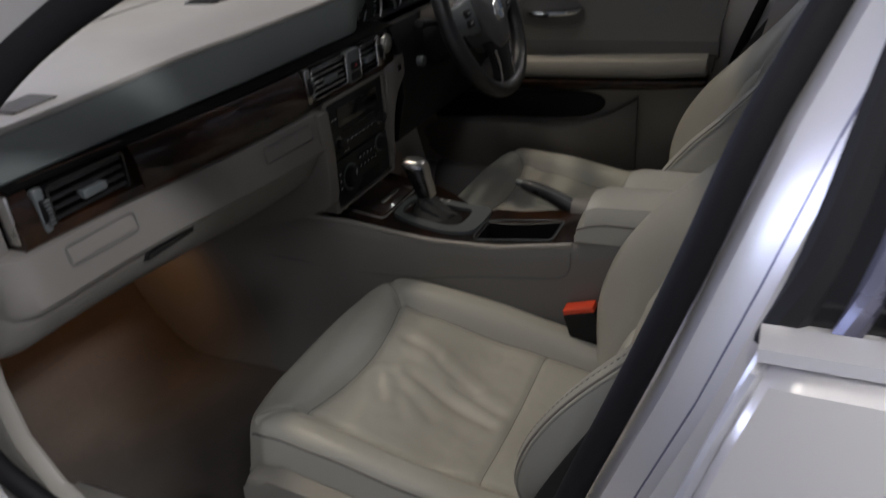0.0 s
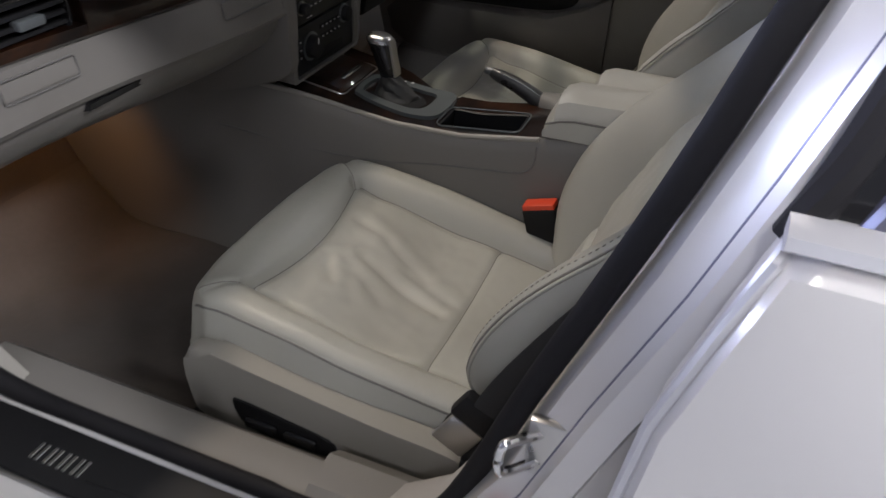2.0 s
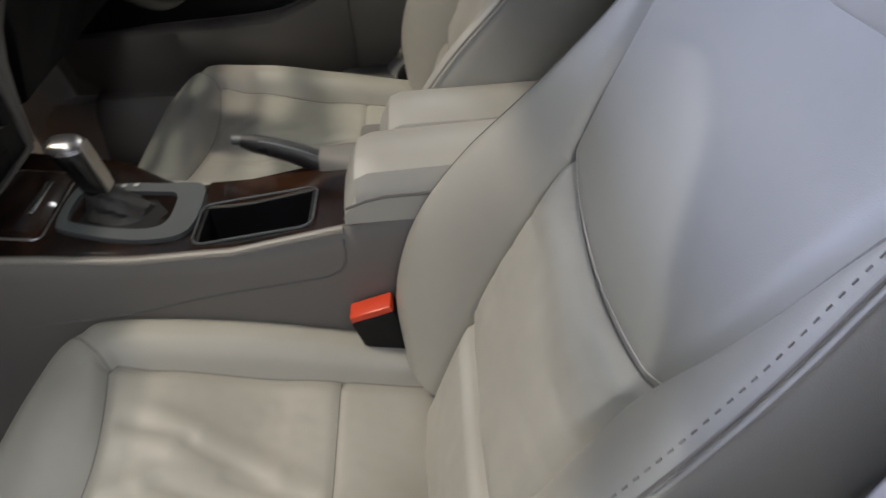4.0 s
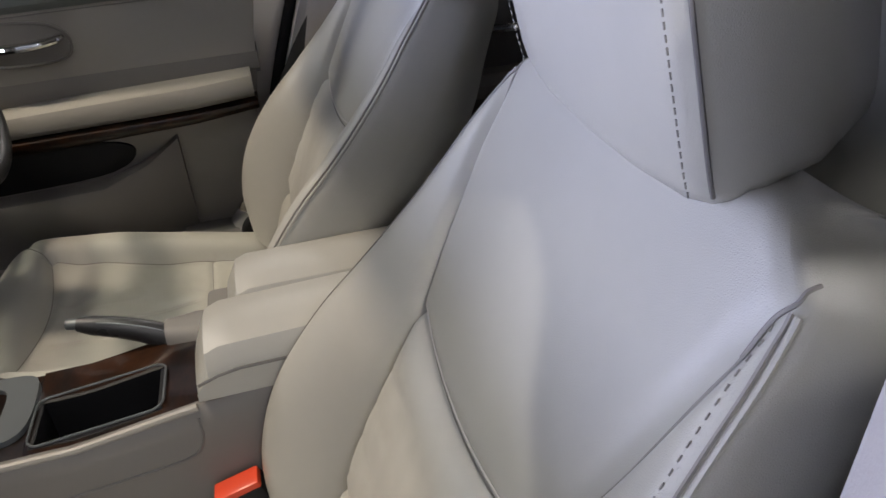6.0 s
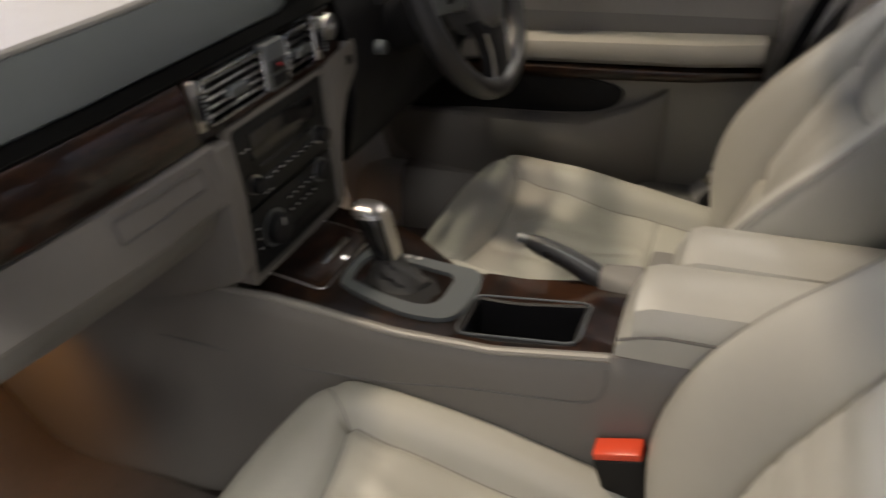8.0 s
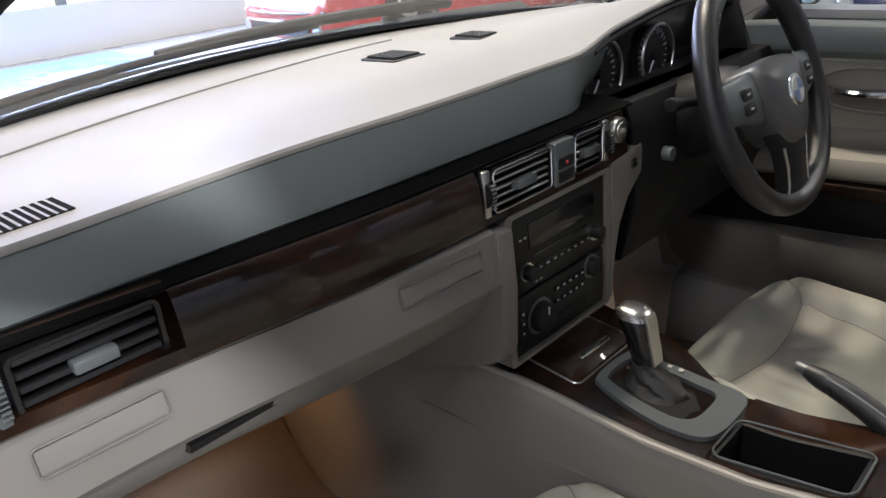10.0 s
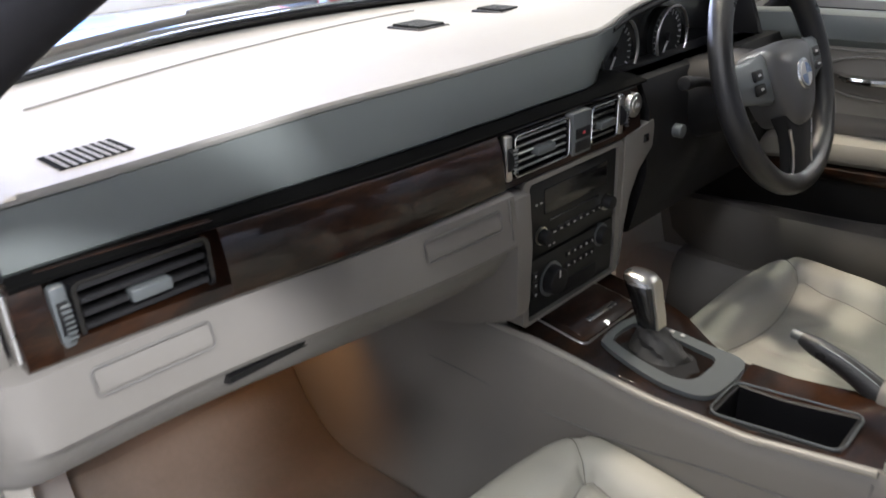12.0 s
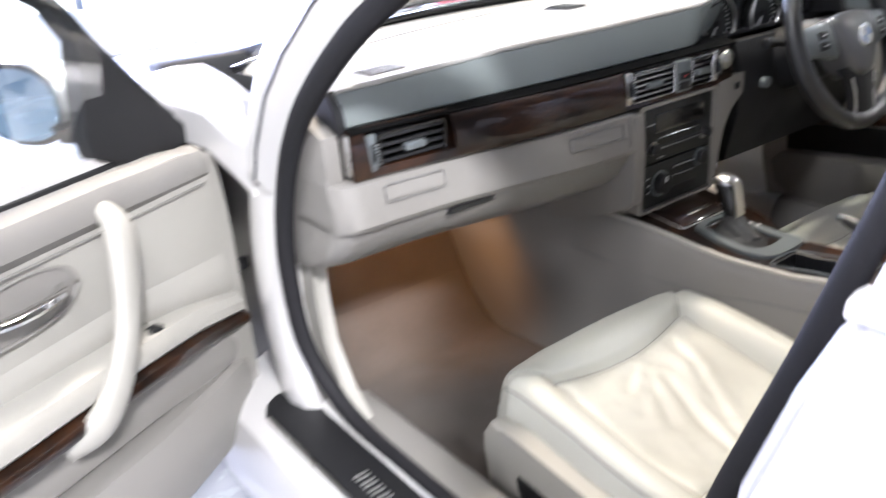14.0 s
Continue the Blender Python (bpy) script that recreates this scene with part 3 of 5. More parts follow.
    row = [(x0 - .006, y, z0 - .010), (x0 - .001, y, z0 - .0065), (x0 - .0008, y, z0 - .003)]
    row += [(x0 + (x1 - x0) * t, y, top_z(x0 + (x1 - x0) * t, y)) for t in [.006, .02] + [k / 22 for k in range(1, 23)]]
    rows.append(row)
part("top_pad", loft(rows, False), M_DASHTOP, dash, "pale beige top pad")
part("top_seam", tube([(x, y, top_z(x, y) + .0005) for x, y in [(-.30 - .15 * math.sin(t * 1.57), -.56 + t * .72) for t in np.linspace(0, 1, 40)]], .0018, 6), M_PIPING, dash)

# the darker face under the lip
face_rows = []
for y in [v for v in YS if v < .235]:
    (x0, z0), e = lip(y), dash_edge(y)
    bx, bz = -.012 + e - .075 * sstep(.06, .235, y), .851 + .002 * sstep(-.2, -.7, y)
    face_rows.append([(-.12, y, z0 - .010), (x0 - .006, y, z0 - .006), (x0 - .0005, y, z0 - .0085), ((x0 + bx) / 2 + .002, y, (z0 - .010 + bz) / 2), (bx, y, bz + .004), (bx - .006, y, bz - .002), (bx - .03, y, bz - .004), (-.12, y, bz)])
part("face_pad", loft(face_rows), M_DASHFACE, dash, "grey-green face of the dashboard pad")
part("hood_edge", tube([(lip(y)[0] - .006, y, lip(y)[1] - .016) for y in YS if .16 < y < .68], .006, 8), M_BLACK, dash, "dark underside of the instrument hood")
part("pad_end_cap", loft([[(-.095, y, .838), (-.078, y, .902), (-.052, y, .906), (-.036, y, .885), (-.030, y, .856), (-.034, y, .842), (-.07, y, .838)] for y in (-.703, -.699, -.688)]), M_BLACK, dash, "dark end cap")
part("dark_gap", sweep([(-.10, .838), (-.012, .8440), (.0062, .8425), (.0068, .8460), (-.014, .8500), (-.022, .8520), (-.10, .852)], YS[:60], lambda y: (-.002 - .024 * sstep(-.25, -.72, y), .004 * sstep(-.2, -.7, y))), M_GAP, dash)
part("badge_bar", box(-.038, -.0352, -.60, -.555, .8815, .8865, .001, 1), M_DASHFACE, dash, "small faint airbag mark", 0)

# walnut strip
wood_prof = [(-.03, .845), (-.006, .8448), (-.001, .8440), (.003, .8420), (.0065, .838), (.010, .831), (.013, .821), (.0155, .808), (.017, .794), (.0178, .782), (.017, .7755), (.012, .771), (-.03, .770)]


def wood_shift(y):
    return (-.002 - .028 * sstep(-.30, -.72, y), .006 * sstep(-.1, -.7, y) + .001)


LOW_WOOD = [(-.03, .784), (.016, .784), (.018, .776), (.012, .771), (-.03, .770)]
HIGH_WOOD = [(-.03, .845), (-.001, .8447), (.004, .842), (.0055, .8385), (-.03, .8385)]
for prof, ys in ((wood_prof, [-.694, -.690, -.68, -.667]), (wood_prof, [-.5215] + [float(v) for v in np.linspace(-.50, -.155, 18)])):
    part("wood_trim", sweep(prof, ys, wood_shift), M_WOOD, dash, "glossy dark walnut strip")
for prof, dz in ((LOW_WOOD, .004), (HIGH_WOOD, .001)):
    part("wood_trim", sweep([(x, z + (dz if 0 < k < 2 or k == 0 and dz > .003 else 0)) for k, (x, z) in enumerate(prof)], [float(v) for v in np.linspace(-.667, -.5215, 8)], wood_shift), M_WOOD, dash, "glossy dark walnut strip")
    part("wood_trim", sweep([(x - .004, z + .001) for x, z in prof], [-.153, -.14, .10, .162], lambda y: (0, 0)), M_WOOD, dash, "glossy dark walnut strip")
part("wood_trim", sweep([(-.03, .840), (.002, .840), (.009, .81), (.012, .785), (-.03, .785)], [.1195, .13, .162], lambda y: (0, 0)), M_WOOD, dash, "glossy dark walnut strip")
part("wood_end", box(-.036, -.016, -.6985, -.6935, .788, .848, .004), M_SATIN, dash, "bright end piece of the walnut strip")


def vent(y0, y1, x, z0, z1, wheel_side, rim, edge, handle=True, rims=True):
    """Air outlet with slats."""
    v = part("air_vent", frame_prism(round_rect(y0, y1, z0, z1, .008), round_rect(y0 + .004, y1 - .004, z0 + .003, z1 - .003, .005), x - .05, x + .002), rim, dash, "air outlet with a bright edge")
    part("cavity", box(x - .06, x - .035, y0 + .004, y1 - .004, z0 + .003, z1 - .003, .001, 1), M_GLOSSBLACK, v)
    n = 5 if rims else 4
    for k in range(n):
        z = z0 + .008 + (z1 - z0 - .016) * k / (n - 1)
        part("slat", box(-.018, .008, y0 + .005, y1 - .005, -.0028, .0028, .0008, 1, Matrix.Translation((x - .008, 0, z)) @ Matrix.Rotation(radians(-12), 4, "Y")), M_BLACK, v)
        part("slat_edge", box(.0075, .0095, y0 + .006, y1 - .006, -.0010 if rims else -.0022, .0012 if rims else .0024, .0004, 1, Matrix.Translation((x - .008, 0, z)) @ Matrix.Rotation(radians(-12), 4, "Y")), edge, v)
    if rims:
        part("vent_rim", tube([(x + .003, y, z) for y, z in round_rect(y0 + .001, y1 - .001, z0 + .001, z1 - .001, .007, 4)], .0009, 6, True, 1, (1, 0, 0)), M_CHROME, v, "thin chrome rim")
    ym = (y0 + y1) / 2
    if handle:
        part("tab", box(x - .004, x + .010, ym - .018, ym + .018, (z0 + z1) / 2 - .007, (z0 + z1) / 2 + .004, .002), M_DARKSATIN, v, "grey plastic tab")
    yw = y0 - .0095 if wheel_side < 0 else y1 + .0095
    part("thumb_wheel_plate", box(x - .008, x + .0035, yw - .0065, yw + .0065, z0 - .002, z1 + .002, .003), edge if rims else M_DARKSATIN, v)
    part("thumb_wheel", cyl((x - .002, yw - .004, (z0 + z1) / 2), (x - .002, yw + .004, (z0 + z1) / 2), .0155, n=24), M_BLACK, v)
    for k in range(7):
        zz = (z0 + z1) / 2 + (k - 3) * .0046
        part("wheel_ridge", box(x + .0105, x + .0140, yw - .0036, yw + .0036, zz - .0009, zz + .0009, .0004, 1), M_DARKSATIN, v, "", 0)
    return v


vent(-.650, -.529, -.015, .790, .841, -1, M_GLOSSBLACK, M_BLACK, rims=False)
vent(-.133, -.018, .009, .784, .838, -1, M_GLOSSBLACK, M_SATIN)
vent(.032, .098, .009, .784, .838, 1, M_GLOSSBLACK, M_SATIN)
hz = part("switch_panel", box(.0, .0150, -.015, .029, .781, .839, .003), M_DARKSATIN, dash, "grey switch panel between the vents")
for z in (.793, .811):
    part("button", box(.013, .0172, -.009, .023, z - .007, z + .007, .0015), M_BLACK, hz)
part("warning_mark", box(.0170, .0177, .004, .010, .809, .813, .0003, 1), M_REDPRINT, hz, "red warning triangle mark", 0)
start = part("start_button", cyl((-.012, .142, .818), (.014, .142, .818), .019, .0175, 28, .002), M_SATIN, dash, "round start button with bright ring")
part("button_face", cyl((.010, .142, .818), (.0160, .142, .818), .0125, .0115, 24, .0015), M_SATIN, start, "bright button face")
part("button_mark", box(.0158, .0166, .136, .148, .815, .821, .0004, 1), M_WHITEPRINT, start, "pale mark", 0)

# lower panel and glove box
def end_round(y):
    """How far the dashboard's front curves back at its door end."""
    t = min(1.0, max(0.0, (-y - .688) / .040))
    return -.036 * (1 - math.sqrt(1 - t * t * .999))


END_YS = [-.728, -.7275, -.726, -.723, -.718, -.711, -.703, -.694]
low_prof = [(-.06, .772), (.030, .772), (.038, .768), (.044, .735), (.046, .706), (.040, .698), (.030, .696), (-.06, .70)]
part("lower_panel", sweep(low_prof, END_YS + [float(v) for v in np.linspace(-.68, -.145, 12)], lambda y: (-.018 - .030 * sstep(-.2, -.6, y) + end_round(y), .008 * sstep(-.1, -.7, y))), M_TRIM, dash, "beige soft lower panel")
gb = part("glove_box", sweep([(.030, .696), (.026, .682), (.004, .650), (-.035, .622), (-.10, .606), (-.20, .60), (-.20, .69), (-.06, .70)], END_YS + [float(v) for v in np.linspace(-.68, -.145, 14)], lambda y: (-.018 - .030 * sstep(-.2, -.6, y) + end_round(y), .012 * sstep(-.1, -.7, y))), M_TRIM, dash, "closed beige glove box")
part("glove_latch", sweep([(-.025, .696), (-.0100, .696), (-.013, .687), (-.030, .682)], [-.535, -.525, -.44, -.43]), M_GLOSSBLACK, gb, "dark glove box pull")
part("glove_seam", tube([(-.024, -.645, .704), (-.046, -.658, .668), (-.088, -.675, .637)], .0016, 6), M_PIPING, gb)
part("side_cheek", prism([(-.30, .60), (-.16, .616), (-.105, .640), (-.075, .668), (-.058, .698), (-.050, .712), (-.046, .742), (-.042, .768), (-.034, .786), (-.034, .848), (-.11, .875), (-.30, .875)], -.699, -.7275, "y", .006), M_TRIM, dash, "beige dashboard end panel")
for y0, y1 in ((-.652, -.549), (-.297, -.178)):
    part("press_panel", sweep([(.036, .7500), (.0440, .7490), (.0470, .7390), (.0484, .7300), (.04, .728)], [y0, y0 + .004, y1 - .004, y1], lambda y: (-.0205 - .030 * sstep(-.2, -.6, y), .008 + .008 * sstep(-.2, -.7, y))), M_TRIM, dash, "slightly raised beige cup-holder panel")
    part("press_groove", tube([(.0262 - .030 * sstep(-.2, -.6, y) - (z - .747) * .14, y, z + .008 * sstep(-.2, -.7, y)) for y, z in round_rect(y0 - .002, y1 + .002, .7345, .7600, .005, 4)], .0012, 6, True), M_PIPING, dash)
part("panel_line", tube([(.021, -.155, .766), (.0262, -.157, .74), (.0275, -.155, .715)], .0014, 6), M_PIPING, dash)

# centre stack
part("stack_surround", frame_prism(round_rect(-.117, .117, .565, .774, .008), round_rect(-.1045, .1045, .570, .767, .006), -.05, .013), M_TRIM, dash, "beige surround of the radio stack")
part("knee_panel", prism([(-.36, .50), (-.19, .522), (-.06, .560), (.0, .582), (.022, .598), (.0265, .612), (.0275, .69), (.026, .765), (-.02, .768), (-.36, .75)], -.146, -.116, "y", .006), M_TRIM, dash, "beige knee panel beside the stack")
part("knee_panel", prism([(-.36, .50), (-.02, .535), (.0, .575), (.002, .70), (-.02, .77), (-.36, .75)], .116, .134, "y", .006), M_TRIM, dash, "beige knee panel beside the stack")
part("switch_blank", prism([(.1185, .778), (.196, .786), (.200, .776), (.198, .744), (.160, .716), (.138, .68), (.128, .64), (.120, .572), (.1185, .572)], -.03, .0145, "x", .003), M_TRIM, dash, "beige trim beside the ignition slot")
part("ignition_slot", box(.010, .0165, .170, .184, .755, .768, .002), M_GLOSSBLACK, dash)

radio = thing("car_radio", "black radio and climate control panel", "radio")
part("fascia", box(-.04, .010, -.1035, .1035, .660, .765, .003), M_RADIO, radio)
part("fascia", box(-.04, .010, -.1035, .1035, .573, .657, .003), M_RADIO, radio, "black climate control fascia")
part("display", box(.006, .0118, -.070, .078, .716, .752, .002), M_GLOSSBLACK, radio, "dark radio display")
part("disc_slot", box(.006, .0116, -.058, .060, .7035, .7065, .001, 1), M_GLOSSBLACK, radio)
for y in (-.076, .079):
    kn = part("knob", cyl((.008, y, .688 if y < 0 else .690), (.024, y, .688 if y < 0 else .690), .0105, .0098, 24, .0015), M_BLACK, radio)
    part("knob_ring", cyl((.008, y, .689), (.0125, y, .689), .0125, n=24), M_SATIN, kn)
for k in range(8):
    y = -.055 + k * .0155
    part("button", box(.007, .0128, y, y + .0135, .682, .690, .0012, 1), M_BLACK, radio)
    part("button_mark", box(.0126, .0133, y + .004, y + .0095, .6852, .6868, .0002, 1), M_WHITEPRINT, radio, "", 0)
for k in range(5):
    y = -.088 + k * .010
    part("button_mark", box(.0098, .0106, y, y + .005, .7335 if k < 3 else .6665, .7355 if k < 3 else .6685, .0002, 1), M_WHITEPRINT, radio, "", 0)
dial = part("climate_dial", cyl((.008, -.052, .616), (.026, -.052, .616), .0215, .0195, 32, .002), M_BLACK, radio)
part("dial_ring", cyl((.006, -.052, .616), (.0118, -.052, .616), .0255, n=32), M_DARKSATIN, dial)
part("dial_mark", box(.0258, .0268, -.0535, -.0505, .622, .633, .0003, 1), M_WHITEPRINT, dial, "", 0)
dial2 = part("climate_dial", cyl((.008, .070, .640), (.022, .070, .640), .0145, .0135, 28, .002), M_BLACK, radio)
part("dial_ring", cyl((.006, .070, .640), (.0118, .070, .640), .0175, n=28), M_DARKSATIN, dial2)
for r, z in ((0, .640), (1, .622)):
    for k in range(5):
        y = -.018 + k * .0145
        part("button", box(.007, .0122, y, y + .012, z - .005, z + .004, .001, 1), M_BLACK, radio)
        part("button_mark", box(.012, .0127, y + .004, y + .008, z - .0015, z + .0012, .0002, 1), M_WHITEPRINT, radio, "", 0)
for k in range(3):
    part("button", box(.007, .0122, -.094, -.082, .600 + k * .014, .611 + k * .014, .001, 1), M_BLACK, radio)
    part("button_mark", box(.012, .0127, -.090, -.086, .604 + k * .014, .607 + k * .014, .0002, 1), M_WHITEPRINT, radio, "", 0)
part("storage_flap", box(.006, .0118, -.03, .06, .581, .600, .002), M_BLACK, radio)

# top grilles
def top_grille(x0, x1, y0, y1, z, n):
    g = part("defroster_grille", box(x0 - .006, x1 + .006, y0 - .006, y1 + .006, z - .006, z + .002, .002), M_BLACK, dash, "slotted grille in the dashboard top")
    part("grille_cavity", box(x0, x1, y0, y1, z - .002, z + .0031, .0005, 1), M_GAP, g)
    for k in range(n):
        x = x0 + (x1 - x0) * (k + .5) / n
        part("slat", box(x - .0022, x + .0022, y0, y1, z + .001, z + .0055, .0008, 1), M_RADIO, g)


def side_grille(x0, x1, y0, y1, n):
    """Flush slots that follow the pad near the door."""
    def sheet(xa, xb, ya, yb, h):
        return loft([[(xa, y, top_z(xa, y) - .004), (xa, y, top_z(xa, y) + h), (xb, y, top_z(xb, y) + h), (xb, y, top_z(xb, y) - .004)] for y in [float(v) for v in np.linspace(ya, yb, 6)]])
    g = part("defroster_grille", sheet(x0, x1, y0, y1, .0011), M_GAP, dash, "slotted grille in the dashboard top")
    for k in range(n - 1):
        y = y0 + (y1 - y0) * (k + 1) / n
        part("slat", sheet(x0, x1, y - .0011, y + .0011, .0014), M_DASHTOP, g)


side_grille(-.118, -.070, -.616, -.552, 9)
top_grille(-.33, -.27, -.005, .05, top_z(-.30, .02) + .0005, 8)
top_grille(-.32, -.265, .18, .225, top_z(-.29, .18) + .0005, 8)

# instruments
cluster = thing("instrument_cluster", "black instrument cluster with two round gauges", "instruments")
YH = [float(v) for v in np.linspace(.185, .655, 40)]
lining = []
for y in YH:
    x0, z0 = lip(y)
    lining.append([(x0 - .006, y, z0 - .018), (x0 - .03, y, z0 - .017), (-.105, y, top_z(-.105, y) - .014)])
part("hood_lining", loft(lining, False), M_BLACK, cluster)
part("back_plate", loft([[(-.110, y, .80), (-.110, y, top_z(-.11, y) - .010), (-.100, y, top_z(-.10, y) - .010), (-.100, y, .80)] for y in YH]), M_GLOSSBLACK, cluster)
part("hood_base", box(-.105, -.02, .178, .66, .80, .842, .006), M_BLACK, cluster)
part("hood_cheek", prism([(-.14, .83), (-.02, .83), (-.056, .925), (-.14, .93)], .648, .664, "y", .003), M_BLACK, cluster)
GZ = .866
for y, r in ((.248, .050), (.414, .050)):
    g = part("gauge", cyl((-.101, y, GZ), (-.090, y, GZ), r, n=48), M_RADIO, cluster, "round dial")
    part("gauge_ring", tube([(-.080, y + (r + .002) * math.cos(a), GZ + (r + .002) * math.sin(a)) for a in np.linspace(0, 2 * math.pi, 49)[:-1]], .0026, 8, True, 1, (1, 0, 0)), M_SATIN, g, "satin ring")
    for k in range(22):
        a = radians(225 - k * 270 / 21)
        m = Matrix.Translation((-.0895, y, GZ)) @ Matrix.Rotation(a, 4, "X")
        part("tick", box(-.0005, .0008, r * (.74 if k % 2 == 0 else .82), r * .92, -.0008, .0008, 0, 1, m), M_WHITEPRINT, g, "", 0)
    part("needle", box(-.0005, .002, -.008, r * .72, -.001, .001, 0, 1, Matrix.Translation((-.0865, y, GZ)) @ Matrix.Rotation(radians(235), 4, "X")), M_WHITEPRINT, g, "pale needle", 0)
    part("needle_hub", cyl((-.090, y, GZ), (-.082, y, GZ), .008, n=20), M_BLACK, g)

# driver-side dark panel under the hood
part("column_panel", sweep([(-.06, .842), (-.005, .842), (.012, .80), (.015, .70), (-.01, .60), (-.10, .56), (-.20, .60), (-.20, .84)], [.185, .19, .40, .60, .70]), M_BLACK, dash, "dark panel below the instruments")


# ---------- centre console ----------
console = thing("centre_console", "beige centre console with walnut top", "console")
EDGE = [(-.30, .585), (-.06, .556), (.02, .552), (.12, .538), (.20, .531), (.32, .534), (.45, .557), (.56, .575), (.80, .58)]


def edge_z(x):
    for (x0, z0), (x1, z1) in zip(EDGE, EDGE[1:]):
        if x <= x1:
            return z0 + (z1 - z0) * (x - x0) / (x1 - x0)
    return EDGE[-1][1]


def half_w(x):
    return lerp([(-.30, .150), (-.05, .125), (.12, .115), (.30, .113), (.47, .113), (.8, .113)], x)


def far_w(x):
    """Half width on the driver's side, drawn in beside the tray."""
    return half_w(x) - .066 * sstep(.10, .25, x) * sstep(.50, .44, x)


for s in (-1, 1):
    rows = []
    for x in [float(v) for v in np.linspace(-.62, .86, 74)]:
        w, z = (half_w if s < 0 else far_w)(x), edge_z(x)
        d = 0 if s < 0 else .009
        rows.append([(x, s * (w - .016), z + .002 - d), (x, s * (w - .006), z + .004 - d), (x, s * w, z - .002 - d), (x, s * (w + .004), z - .02), (x, s * (w + .006), z - .06), (x, s * (w + .012), z - .14), (x, s * (w + .03), .30), (x, s * (w + .045), .20), (x, s * (w - .02), .20)])
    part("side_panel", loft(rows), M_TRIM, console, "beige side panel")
    part("panel_gap", tube(smooth_path([(x, s * ((half_w if s < 0 else far_w)(x) + d), z) for x, z, d in ((-.35, .49, .006), (-.15, .472, .007), (.05, .456, .0072), (.18, .462, .0065), (.28, .479, .006), (.38, .492, .006), (.432, .501, .006), (.449, .520, .0055), (.4505, .55, .001))], 5), .0018, 6), M_PIPING, console)
part("lip", tube([(x, -half_w(x) + .004, edge_z(x) + .0035) for x in [float(v) for v in np.linspace(-.10, .452, 30)]], .0045, 8), M_SEATPLASTIC, console, "pale raised lip")


def wood_z(x):
    return edge_z(x) - .001 + .012 * sstep(.02, -.06, x)


# walnut top with its openings left free
wood = []
for x in [float(v) for v in np.linspace(-.11, .262, 40)]:
    w, f = half_w(x) - .012, far_w(x) - .001
    z = wood_z(x)
    wood.append([(x, -w, z - .03), (x, -w, z - .001), (x, -w * .8, z + .003), (x, 0, z + .004), (x, f * .8, z + .003), (x, f, z - .001), (x, f, z - .03)])
part("wood_top", loft(wood), M_WOOD, console, "glossy walnut console top")
for y0, y1, x0, x1 in ((-.101, -.088, .262, .452), (-.010, .046, .262, .452), (-.088, -.010, .262, .268), (-.088, -.010, .410, .452)):
    part("wood_top", loft([[(x, y0, wood_z(x) - .03), (x, y0, wood_z(x) + .002), (x, y1, wood_z(x) + .002), (x, y1, wood_z(x) - .03)] for x in [float(v) for v in np.linspace(x0, x1, 8)]]), M_WOOD, console, "glossy walnut console top")
tray = part("tray", loft([[(x, -.083, .470), (x, -.083, .475 + d), (x, -.083, wood_z(x) + .003), (x, -.086, wood_z(x) + .005), (x, -.089, wood_z(x) + .001), (x, -.089, .465), (x, -.009, .465), (x, -.009, wood_z(x) + .001), (x, -.012, wood_z(x) + .005), (x, -.015, wood_z(x) + .003), (x, -.015, .475 + d), (x, -.015, .470)] for x, d in [(float(v), .0) for v in np.linspace(.267, .411, 8)]]), M_BLACK, console, "open black storage tray")
part("tray_floor", box(.267, .411, -.084, -.014, .466, .4725, .002), M_RUBBER, tray)
for x in (.267, .406):
    part("tray_wall", box(x, x + .005, -.084, -.014, .468, wood_z(x) + .003, .001), M_BLACK, tray)
rim = [(x, y, wood_z(x) + .006) for x, y in round_rect(.265, .413, -.089, -.009, .014, 5)]
part("tray_rim", tube(rim, .0014, 6, True), M_DARKSATIN, tray, "thin bright rim")

# ashtray lid
lid = part("ashtray_lid", loft([[(x, -.068, wood_z(x) + .001), (x, -.063, z - .003), (x, -.055, z), (x, 0, z + .002), (x, .055, z), (x, .063, z - .003), (x, .068, wood_z(x) + .001)] for x, z in ((-.008, wood_z(-.008) + .002), (-.003, wood_z(-.003) + .009), (.02, wood_z(.02) + .013), (.05, wood_z(.05) + .0135), (.070, wood_z(.070) + .010), (.078, wood_z(.078) + .002))]), M_WOOD, console, "walnut ashtray lid")
part("lid_pull", box(.056, .066, -.034, .034, wood_z(.06) + .011, wood_z(.06) + .0165, .0025), M_CHROME, lid, "chrome pull")
part("lid_rim", tube([(x, y, wood_z(x) + .003) for x, y in round_rect(-.012, .082, -.071, .071, .010, 4)], .0018, 6, True), M_SATIN, lid)
part("side_strip", strip([(x, -half_w(x) + .010, wood_z(x) + .001) for x in [float(v) for v in np.linspace(-.09, .25, 20)]], .010, .003, (0, 1, .1)), M_CHROME, console, "thin bright strip along the walnut")

# gear plate and lever
YG = -.011
plate_out = [(p.x, p.y) for p in smooth_path([(.094, -.034, 0), (.104, -.046, 0), (.165, -.062, 0), (.225, -.066, 0), (.252, -.058, 0), (.262, -.036, 0), (.264, 0, 0), (.262, .030, 0), (.252, .046, 0), (.225, .052, 0), (.165, .054, 0), (.104, .046, 0), (.094, .034, 0), (.091, 0, 0)], 5, True)]
plate_in = [(.160 + (x - .17) * .74, y * .66) for x, y in plate_out]
bm = frame_prism([(x, y + YG) for x, y in plate_out], [(x, y + YG) for x, y in plate_in], 0, .012, "z")
for v in bm.verts:
    v.co.z += wood_z(v.co.x) - .002
